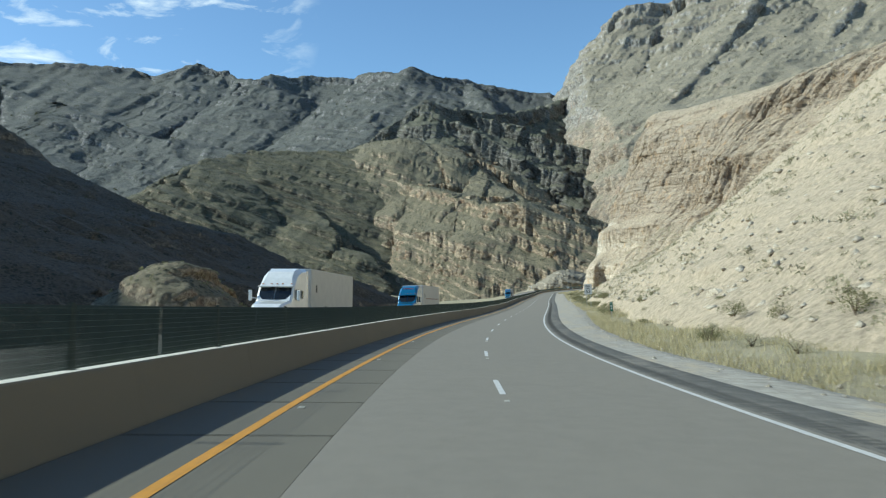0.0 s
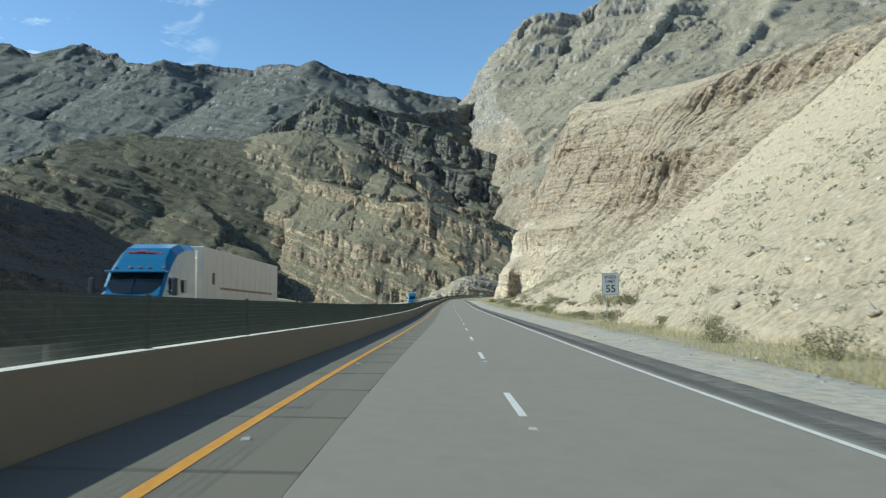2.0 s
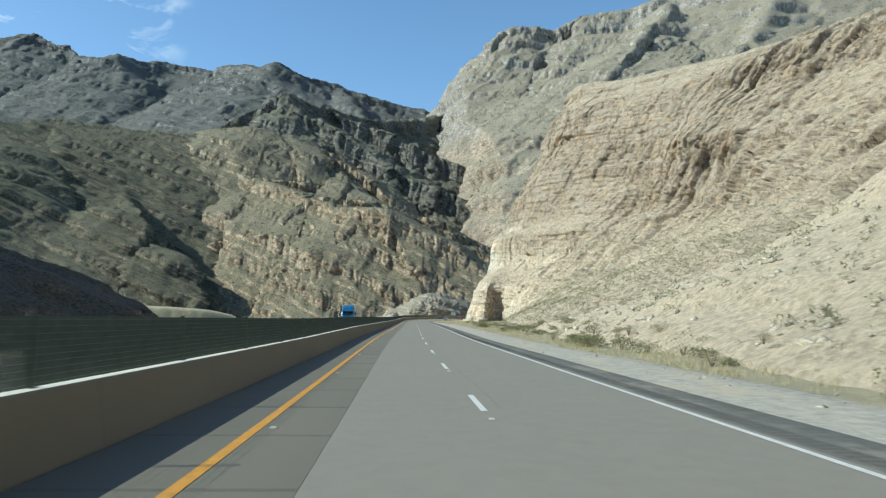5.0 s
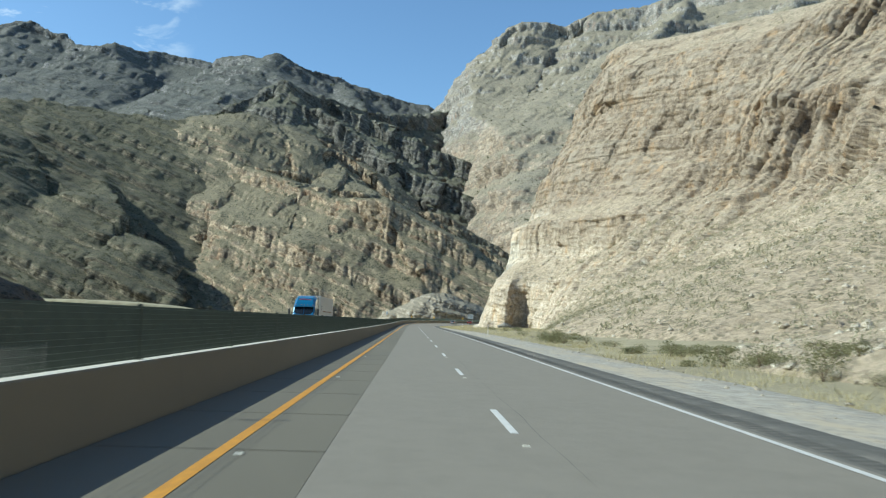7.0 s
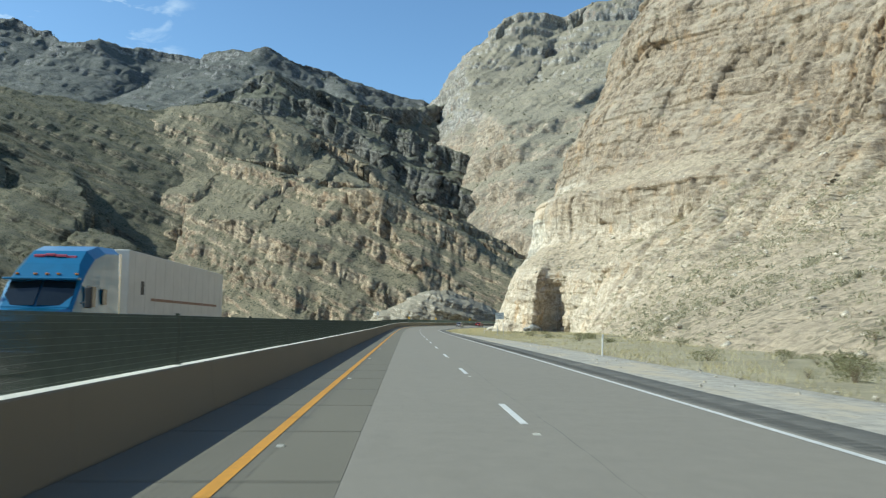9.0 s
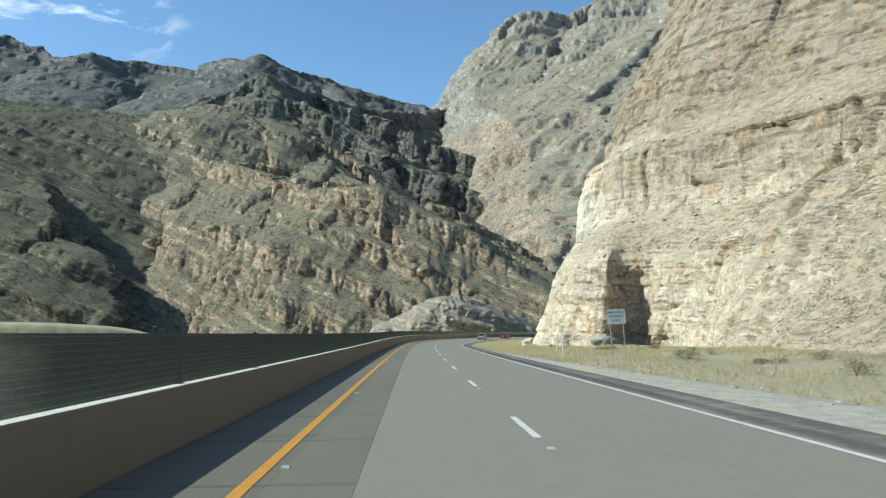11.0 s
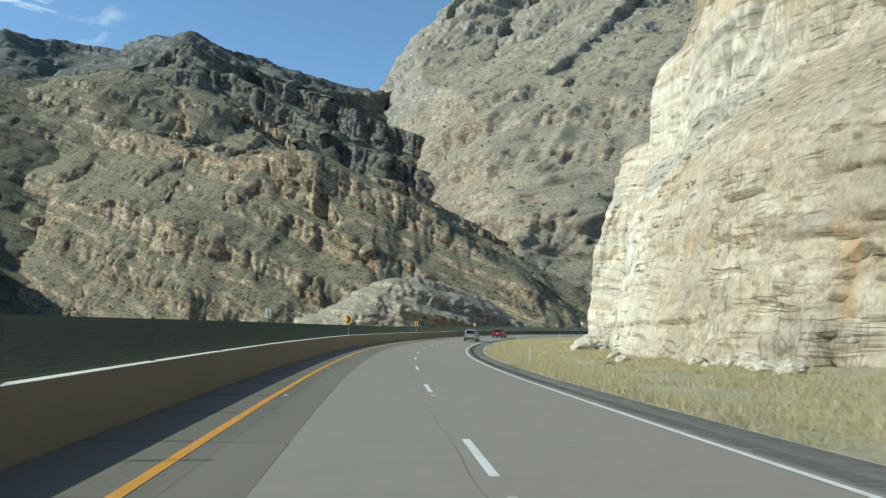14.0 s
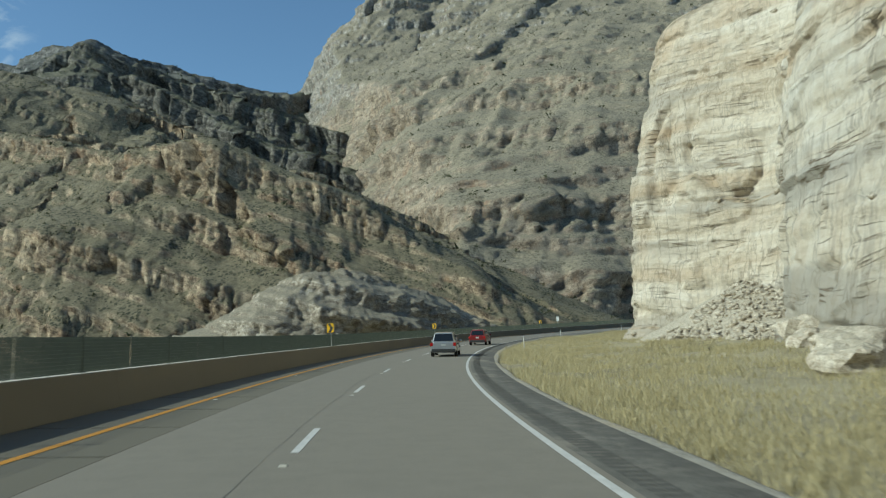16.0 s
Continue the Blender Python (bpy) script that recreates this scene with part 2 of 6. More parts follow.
M["knoll"] = rock("pale fractured rock", (0.17, 0.138, 0.10), (0.33, 0.285, 0.215), (0.54, 0.495, 0.41), 3.0, (0.3, 0.0), scrub=0.3, flat=(0.6, 0.85), soil=(0.27, 0.235, 0.17))


def paved(name, low, high, wear=0.25, rough=0.85, coarse=0.6):
    p = Paint(name, rough)
    big = p.noise(0.35, 5, 0.6, p.stretch((1.0, 0.22, 1.0)))
    fine = p.noise(60, 3, 0.7)
    tone = p.math("ADD", p.math("MULTIPLY", big, 1 - wear), p.math("MULTIPLY", fine, wear))
    p.color(p.ramp(tone, (0.3, low), (0.7, high)))
    p.bump(p.noise(140, 2), 0.004, coarse)
    p.put(p.b.inputs["Roughness"], p.span(big, 0.3, 0.7, rough - 0.08, rough + 0.08))
    return p.m




def patched(name, low, high, dust, cover, cracked=0.7):
    """Old paving with darker seals, fine cracks and drifts of dust."""
    p = Paint(name, 0.9)
    big, mid, fine = p.noise(0.5, 6, 0.65, p.stretch((1.0, 0.3, 1.0))), p.noise(2.2, 6, 0.7), p.noise(70, 3, 0.7)
    base = p.ramp(p.math("ADD", p.math("MULTIPLY", mid, 0.7), p.math("MULTIPLY", fine, 0.3)), (0.32, low), (0.66, high))
    drift = p.span(p.math("ADD", big, p.math("MULTIPLY", p.math("SUBTRACT", mid, 0.5), 0.5)), *cover)
    lines = p.span(p.math("ABSOLUTE", p.math("SUBTRACT", p.noise(0.9, 4, 0.6), 0.5)), 0.0, 0.006, cracked, 0.0)
    p.color(p.mix(lines, p.mix(drift, base, dust), tuple(0.4 * v for v in low)))
    p.bump(p.noise(120, 2), 0.005, 0.7)
    return p.m


M["asphalt"] = patched("worn grey asphalt", (0.176, 0.157, 0.125), (0.206, 0.185, 0.149), (0.201, 0.18, 0.144), (0.45, 0.8), 0.12)
M["old_asphalt"] = patched("patchy shoulder asphalt", (0.075, 0.070, 0.058), (0.155, 0.146, 0.124), (0.23, 0.205, 0.165), (0.52, 0.72))
M["slab"] = paved("grey concrete slab", (0.108, 0.096, 0.068), (0.146, 0.131, 0.097))
M["joint"] = paved("dark joint filler", (0.03, 0.029, 0.026), (0.05, 0.048, 0.043))
M["rumble"] = paved("dark milled groove", (0.062, 0.058, 0.048), (0.10, 0.094, 0.08))
# paler concrete for the barrier top: sunlight put into the colour
M["lit_top_concrete"] = paved("concrete in a sunlit tone", (0.52, 0.49, 0.42), (0.68, 0.65, 0.56), 0.3, 0.9)
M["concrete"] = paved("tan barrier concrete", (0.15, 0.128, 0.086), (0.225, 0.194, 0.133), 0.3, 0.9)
M["gravel"] = patched("grey gravel", (0.20, 0.18, 0.145), (0.46, 0.425, 0.355), (0.40, 0.34, 0.245), (0.5, 0.62))


def plain(name, c, rough=0.5, metal=0.0, vary=0.12, scale=6.0):
    p = Paint(name, rough, metal)
    n = p.noise(scale, 5, 0.6)
    p.color(p.ramp(n, (0.3, tuple(v * (1 - vary) for v in c)), (0.7, tuple(min(1, v * (1 + vary)) for v in c))))
    p.put(p.b.inputs["Roughness"], p.span(n, 0.3, 0.7, max(0.02, rough - 0.08), min(1, rough + 0.08)))
    return p.m


M["yellow_line"] = plain("worn yellow road paint", (0.50, 0.235, 0.022), 0.7, vary=0.22, scale=9)
M["white_line"] = plain("worn white road paint", (0.50, 0.49, 0.46), 0.7, vary=0.2, scale=9)
M["screen"] = plain("dark weathered green steel", (0.055, 0.066, 0.048), 0.8, 0.1, 0.3)
M["steel"] = plain("galvanised steel", (0.42, 0.42, 0.40), 0.45, 0.7)


def ground_paint():
    p = Paint("dry desert ground", 0.95)
    n, f = p.noise(0.15, 6, 0.65), p.noise(3.0, 6, 0.7)
    tone = p.math("ADD", p.math("MULTIPLY", n, 0.6), p.math("MULTIPLY", f, 0.4))
    p.color(p.ramp(tone, (0.3, (0.19, 0.165, 0.10)), (0.5, (0.305, 0.265, 0.165)), (0.72, (0.42, 0.37, 0.245))))
    p.bump(f, 0.12)
    return p.m


M["ground"] = ground_paint()

# ---- the road's line: turning, climb and cross-fall every 30 m ----
KNOT = np.arange(-20.0, 790.0, 30.0)
TURN = [-1.8, -2.07, -2.29, -2.11, -1.06, 0.02, 0.06, 0.32, -0.28, -0.32, 0.05, 0.06, -0.06, 0.03, -0.09, -0.37, -0.61, -1.42, -2.36, -3.04, -3.65, -4.26, -4.6, -4.6, -4.6, -4.6, -4.6]
CLIMB = [-3.37, -2.63, -1.89, -1.19, -0.74, -0.52, -0.31, -0.02, 0.27, 0.41, 0.4, 0.39, 0.32, 0.29, 0.37, 0.53, 0.57, 0.42, 0.58, 0.95, 1.2, 1.0, 0.6, 0.2, 0.0, 0.0, 0.0]
CANT = [5.13, 5.88, 6.25, 6.23, 4.47, 1.46, 0.08, -0.68, -1.42, -0.55, -1.32, -2.04, -2.69, -2.45, -1.85, -0.95, 1.39, 4.68, 6.84, 6.36, 5.2, 4.6, 4.6, 4.6, 4.6, 4.6, 4.6]
STEP = 2.0
RS = np.arange(-140.0, 760.0, STEP)


def lay(values):
    return np.interp(RS, KNOT, values)


def summed(v):
    return np.concatenate([[0], np.cumsum((v[1:] + v[:-1]) / 2 * STEP)])


_t = summed(lay(TURN) * 1e-3)
ORIGIN = int(np.searchsorted(RS, 200.0))
RT = _t - _t[ORIGIN]
RX = np.concatenate([[0], np.cumsum(-np.sin((RT[1:] + RT[:-1]) / 2) * STEP)])
RY = np.concatenate([[0], np.cumsum(np.cos((RT[1:] + RT[:-1]) / 2) * STEP)])
RX, RY = RX - RX[ORIGIN], RY - RY[ORIGIN] + 200.0
RZ = summed(lay(CLIMB) * 1e-2)
RZ = RZ - RZ[ORIGIN]
RC = lay(CANT) * 1e-2


def on_road(s, u, h=0.0):
    """The place u metres to the right of the lane line, s metres along it, h above the pavement."""
    x, y, z, t, c = (np.interp(s, RS, v) for v in (RX, RY, RZ, RT, RC))
    return np.stack([x + u * np.cos(t), y + u * np.sin(t), z - u * c + h], -1)


def road_pose(s, u, h=0.0, turn=0.0):
    """Pose of a thing that stands on the road, its y axis along it."""
    p = on_road(s, u, h)
    return Matrix.Translation(p.tolist()) @ pose(0, 0, 0, 0, 0, math.degrees(float(np.interp(s, RS, RT))) + turn)


def lie_pose(s, u, h=0.0):
    """The same, tilted with the pavement."""
    p = on_road(s, u, h)
    a, b = on_road(s - 1.5, u), on_road(s + 1.5, u)
    up = math.degrees(math.atan2(b[2] - a[2], math.hypot(b[0] - a[0], b[1] - a[1])))
    lean = math.degrees(math.atan(float(np.interp(s, RS, RC))))
    return Matrix.Translation(p.tolist()) @ pose(0, 0, 0, 0, 0, math.degrees(float(np.interp(s, RS, RT)))) @ pose(0, 0, 0, up, lean, 0)


# ---- mesh helpers ----
def mesh_from(name, verts, faces, material, smooth=False):
    me = bpy.data.meshes.new(name)
    verts = np.asarray(verts, dtype=np.float32)
    faces = np.asarray(faces, dtype=np.int32)
    k = faces.shape[1]
    me.vertices.add(len(verts))
    me.vertices.foreach_set("co", verts.ravel())
    me.loops.add(faces.size)
    me.loops.foreach_set("vertex_index", faces.ravel())
    me.polygons.add(len(faces))
    me.polygons.foreach_set("loop_start", np.arange(0, faces.size, k, dtype=np.int32))
    if smooth:
        me.polygons.foreach_set("use_smooth", np.ones(len(faces), dtype=bool))
    me.update(calc_edges=True)
    me.materials.append(material)
    return me


def grid_faces(nu, nv, flip=False):
    a = (np.arange(nv - 1)[:, None] * nu + np.arange(nu - 1)[None]).ravel()
    f = np.stack([a, a + 1, a + nu + 1, a + nu], -1)
    return f[:, ::-1] if flip else f


def part(name, bm, material, parent=None, label="", smooth=False):
    me = bpy.data.meshes.new(name)
    if smooth:
        for f in bm.faces:
            f.smooth = True
    bm.to_mesh(me)
    bm.free()
    me.materials.append(material)
    ob = new(name, me)
    if parent is not None:
        ob.parent = parent
    if label:
        ob["label"] = label
    return ob


def share(name, me, parent, m):
    ob = new(name, me)
    ob.parent = parent
    ob.matrix_basis = m
    return ob


def box(bm, lo, hi, m=None, bevel=0.0, seg=1):
    lo, hi = Vector(lo), Vector(hi)
    made = bmesh.ops.create_cube(bm, size=1.0)["verts"]
    bmesh.ops.transform(bm, verts=made, matrix=Matrix.Translation((lo + hi) / 2) @ Matrix.Diagonal((*(hi - lo), 1)))
    if bevel:
        edges = list({e for v in made for e in v.link_edges})
        made = list({v for v in bmesh.ops.bevel(bm, geom=edges, offset=bevel, segments=seg, affect="EDGES", profile=0.5)["verts"]} | {v for v in made if v.is_valid})
    if m is not None:
        bmesh.ops.transform(bm, verts=made, matrix=m)
    return made


def rod(bm, a, b, r, r2=None, n=8):
    a, b = Vector(a), Vector(b)
    made = bmesh.ops.create_cone(bm, cap_ends=True, segments=n, radius1=r, radius2=r if r2 is None else r2, depth=(b - a).length)["verts"]
    q = (b - a).to_track_quat("Z", "Y").to_matrix().to_4x4()
    bmesh.ops.transform(bm, verts=made, matrix=Matrix.Translation((a + b) / 2) @ q)
    return made


# ---- fractal noise on arrays ----
def lattice(ix, iy, iz, seed):
    h = (ix.astype(np.uint32) * np.uint32(374761393)) ^ (iy.astype(np.uint32) * np.uint32(668265263)) ^ (iz.astype(np.uint32) * np.uint32(2147483647 - 61)) ^ np.uint32(seed * 9176 + 13)
    h = (h ^ (h >> np.uint32(13))) * np.uint32(1274126177)
    h = (h ^ (h >> np.uint32(16))) * np.uint32(2246822519)
    return ((h ^ (h >> np.uint32(15))) & np.uint32(0xFFFFFF)).astype(np.float32) / 8388607.5 - 1.0


def value_noise(p, seed=0):
    b = np.floor(p)
    f = (p - b).astype(np.float32)
    f = f * f * f * (f * (f * 6 - 15) + 10)
    i = b.astype(np.int64)
    out = 0
    for dx in (0, 1):
        wx = f[..., 0] if dx else 1 - f[..., 0]
        for dy in (0, 1):
            wy = f[..., 1] if dy else 1 - f[..., 1]
            for dz in (0, 1):
                wz = f[..., 2] if dz else 1 - f[..., 2]
                out = out + wx * wy * wz * lattice(i[..., 0] + dx, i[..., 1] + dy, i[..., 2] + dz, seed)
    return out


def fbm(p, octaves=5, gain=0.5, seed=0, ridged=False):
    total, amp, norm = 0, 1.0, 0.0
    p = np.asarray(p, dtype=np.float64)
    for o in range(octaves):
        n = value_noise(p, seed + o)
        total = total + amp * ((1 - 2 * np.abs(n)) if ridged else n)
        norm += amp
        amp *= gain
        p = p * 2.03 + 17.7
    return total / norm


def catmull(rows, at):
    """Values between rows of control values, at fractional row numbers."""
    rows = np.asarray(rows, dtype=np.float64)
    n = len(rows)
    i = np.clip(np.floor(at).astype(int), 0, n - 2)
    f = (at - i).reshape(-1, *([1] * (rows.ndim - 1)))
    p0, p1, p2, p3 = rows[np.maximum(i - 1, 0)], rows[i], rows[i + 1], rows[np.minimum(i + 2, n - 1)]
    m1, m2 = (p2 - p0) * 0.4, (p3 - p1) * 0.4
    return p1 * (2 * f**3 - 3 * f**2 + 1) + m1 * (f**3 - 2 * f**2 + f) + p2 * (-2 * f**3 + 3 * f**2) + m2 * (f**3 - f**2)


def even(rows, count, rear=1.0, weights=None):
    """Fractional row numbers at about even distances; rear: how densely the last stretch is sampled; weights: the same for each stretch."""
    rows = np.asarray(rows, dtype=np.float64)
    d = np.linalg.norm(np.diff(rows, axis=0), axis=-1)
    d = d.mean(axis=1) if d.ndim > 1 else d
    d[-1] *= rear
    if weights is not None:
        d = d * np.asarray(weights)
    return np.interp(np.linspace(0, d.sum(), count), np.concatenate([[0], np.cumsum(d)]), np.arange(len(rows)))


def cell_noise(p, seed=0):
    """A random value for each irregular cell, -1 to 1: broken blocks."""
    b = np.floor(p)
    f = (p - b).astype(np.float32)
    i = b.astype(np.int64)
    best = np.full(p.shape[:-1], 9.0, dtype=np.float32)
    out = np.zeros(p.shape[:-1], dtype=np.float32)
    for dx in (-1, 0, 1):
        for dy in (-1, 0, 1):
            for dz in (-1, 0, 1):
                c = (i[..., 0] + dx, i[..., 1] + dy, i[..., 2] + dz)
                h = lattice(*c, seed)
                h2 = lattice(c[1], c[2], c[0], seed + 1)
                d = (dx + 0.5 + 0.45 * h - f[..., 0]) ** 2 + (dy + 0.5 + 0.45 * h2 - f[..., 1]) ** 2 + (dz + 0.5 + 0.45 * h * h2 - f[..., 2]) ** 2
                closer = d < best
                best = np.where(closer, d, best)
                out = np.where(closer, lattice(c[2], c[0], c[1], seed + 2), out)
    return out


SURFACE = {}


def massif(name, rows, nu, nv, relief, material, label, category="mountain", kind="structure", across=None, up=None):
    """A mountain face laid through level lines (rows from foot to crest and down the back), roughened by relief(p, normal) metres."""
    ctrl = np.array(rows, dtype=np.float64)
    cols = catmull(ctrl.swapaxes(0, 1), even(ctrl.swapaxes(0, 1), nu, 1.0, across)).swapaxes(0, 1)
    p = catmull(cols, even(cols, nv, 0.15, up))
    du, dv = np.gradient(p, axis=1), np.gradient(p, axis=0)
    n = np.cross(du, dv)
    n /= np.linalg.norm(n, axis=-1, keepdims=True) + 1e-9
    if n[..., 2].mean() < 0:
        n = -n
        flip = True
    else:
        flip = False
    p = p + relief(p, n)
    SURFACE[name] = p
    me = mesh_from(name, p.reshape(-1, 3), grid_faces(nu, nv, flip), material)
    ob = new(name, me)
    return tagged(ob, label, category, kind=kind)


def levels(*rows):
    """Rows of (height or list of heights, [(x, y), ...]) as points."""
    out = []
    for z, xy in rows:
        zs = z if isinstance(z, (list, tuple)) else [z] * len(xy)
        out.append([(x, y, h) for (x, y), h in zip(xy, zs)])
    return out


def strata(p, dip, period, seed):
    """Ledges along tilted layers: a stepped 1-D noise, -1 to 1."""
    w = fbm(p / (period * 9), 3, seed=seed + 50) * period * 1.2
    k = (p[..., 2] + dip[0] * p[..., 0] + dip[1] * p[..., 1] + w) / period
    b = np.floor(k)
    f = k - b
    zero = np.zeros_like(b)
    a0, a1 = (lattice(v.astype(np.int64), zero.astype(np.int64), zero.astype(np.int64), seed) for v in (b, b + 1))
    f = np.clip((f - 0.84) / 0.16, 0, 1)
    return a0 * (1 - f) + a1 * f


def crags(size, columns, ledge, period, dip=(0.0, 0.0), lump=0.0, lump_size=40.0, seed=1, block=0.0, ribs=0.0, rib_size=40.0, calm=None, rough=0.12):
    """Relief of rock: lumps, ribs and gullies that run down the slope, upright joints and cracks on the steep parts, broken blocks,
    ledges along the layers, rubble. calm(p): a factor by place."""
    def relief(p, n):
        steep = np.clip(1.4 - 1.5 * n[..., 2], rough, 1.0)
        d = lump * fbm(p / lump_size, 3, 0.45, seed)
        if ribs:
            w = p + lump_size * 0.35 * fbm(p / lump_size, 2, 0.5, seed + 30)[..., None]
            d = d + ribs * (fbm(w / np.array([rib_size, rib_size * 3.2, rib_size * 3.2]), 3, 0.5, seed + 3, ridged=True) - 0.1)
        tall = np.array([size, size, size * 4.5])
        hard = columns * 0.8 * (fbm(p / tall, 4, 0.6, seed + 7, ridged=True) - 0.1)
        crack = np.clip(1 - np.abs(fbm(p / (tall * np.array([1.6, 1.6, 1.3])), 3, 0.5, seed + 9)) / 0.09, 0, 1)
        where = np.clip(fbm(p / (size * 5), 2, 0.5, seed + 10) * 2.2, 0, 1)
        hard = hard - columns * 1.6 * crack * where
        if block:
            q = p + 0.25 * size * fbm(p / size, 3, 0.5, seed + 13)[..., None]
            hard = hard + block * (cell_noise(q / np.array([size * 0.8, size * 0.8, size * 0.55]), seed + 14) + 0.5 * cell_noise(q / (size * 0.33), seed + 17))
        hard = hard + 0.22 * columns * fbm(p / (size * 0.45), 4, 0.65, seed + 21)
        shelf = ledge * (strata(p, dip, period, seed + 11) + 0.5 * strata(p, dip, period * 0.31, seed + 12))
        crop = np.clip(fbm(p / (size * 2.2), 4, 0.55, seed + 40) - 0.12, 0, 0.5) * 2.4 * columns * np.minimum(1, rough * 2.5)
        shelf = (0.4 + 0.6 * steep) * shelf + 0.06 * columns * fbm(p / (size * 0.3), 3, 0.6, seed + 24)
        k = calm(p) if calm else 1.0
        d = k * (d + steep * hard + crop) + (0.2 + 0.8 * k) * shelf
        push = n.copy()
        push[..., 2] *= 0.5
        return push * d[..., None]
    return relief


def bedded(period, out, slab, length, dip=(0.0, 0.0), lump=1.0, lump_size=25.0, seed=1, crack=0.7, rubble=0.25, scale=None):
    """Relief of layered rock: beds that step in and out, each broken by upright joints into blocks; larger slabs, open cracks, rubble on the gentle parts."""
    def courses(p, step, size, s):
        w = fbm(p / (step * 10), 3, seed=s) * step * 0.8
        k = (p[..., 2] + dip[0] * p[..., 0] + dip[1] * p[..., 1] + w) / step
        bed = np.floor(k)
        zero = np.zeros_like(bed).astype(np.int64)
        b = bed.astype(np.int64)
        shift = lattice(b, zero, zero, s + 1)
        wob = 0.3 * fbm(p / (size * 1.5), 2, seed=s + 4)
        ix = np.floor(p[..., 0] / (size * 1.3) + shift * 3 + wob).astype(np.int64)
        iy = np.floor(p[..., 1] / size + shift * 5 + wob).astype(np.int64)
        return 0.65 * shift + 0.55 * lattice(ix, iy, b, s + 2), k - bed

    def relief(p, n):
        steep = np.clip(1.45 - 1.5 * n[..., 2], 0.15, 1.0)
        big, _ = courses(p, period * 3.1, length * 2.4, seed + 20)
        mid, edge = courses(p, period, length, seed + 1)
        small, _ = courses(p, period * 0.29, length * 0.42, seed + 40)
        q = p + 1.2 * fbm(p / 6.0, 2, 0.5, seed + 13)[..., None]
        face = cell_noise(q / np.array([length * 2.2, length * 2.2, length * 3.2]), seed + 14)
        split = np.clip(1 - np.abs(fbm(p / np.array([length * 2.6, length * 2.6, length * 9]), 3, 0.5, seed + 9)) / 0.045, 0, 1)
        where = np.clip(fbm(p / (length * 5), 2, 0.5, seed + 10) * 2.5, 0, 1)
        seam = np.clip((edge - 0.88) / 0.12, 0, 1)
        k = scale(p) if scale is not None else 1.0
        d = k * lump * fbm(p / lump_size, 3, 0.45, seed)
        d = d + steep * (k * slab * (0.8 * big + 0.7 * face) + (0.5 + 0.5 * k) * out * (mid + 0.38 * small - 0.6 * seam) - crack * split * where)
        d = d + (0.05 + rubble * (1 - steep)) * fbm(p / 2.2, 4, 0.6, seed + 21)
        push = n.copy()
        push[..., 2] *= 0.4
        return push * d[..., None]
    return relief


def pillars(c, p, size, seed):
    """Upright pillars of broken rock with slanting faces and open joints, about -1 to 1."""
    tall = p[..., 2] / (size * 4.5) + 0.9 * fbm(p / (size * 3), 2, 0.5, seed)
    iz = np.floor(tall).astype(np.int64)
    zero = np.zeros_like(iz)
    k = c / size + 1.5 * lattice(iz, zero, zero, seed + 1) + 0.55 * fbm(p / (size * 1.6), 3, 0.5, seed + 2)
    ix = np.floor(k).astype(np.int64)
    f = k - ix
    edge = np.minimum(f, 1 - f)
    return 0.75 * lattice(ix, iz, zero, seed + 3) + 0.9 * lattice(ix, iz, zero, seed + 4) * (f - 0.5) - 0.7 * np.clip(1 - edge / 0.1, 0, 1) + 0.5 * (tall - iz - 0.5) * lattice(ix, iz, zero, seed + 5)


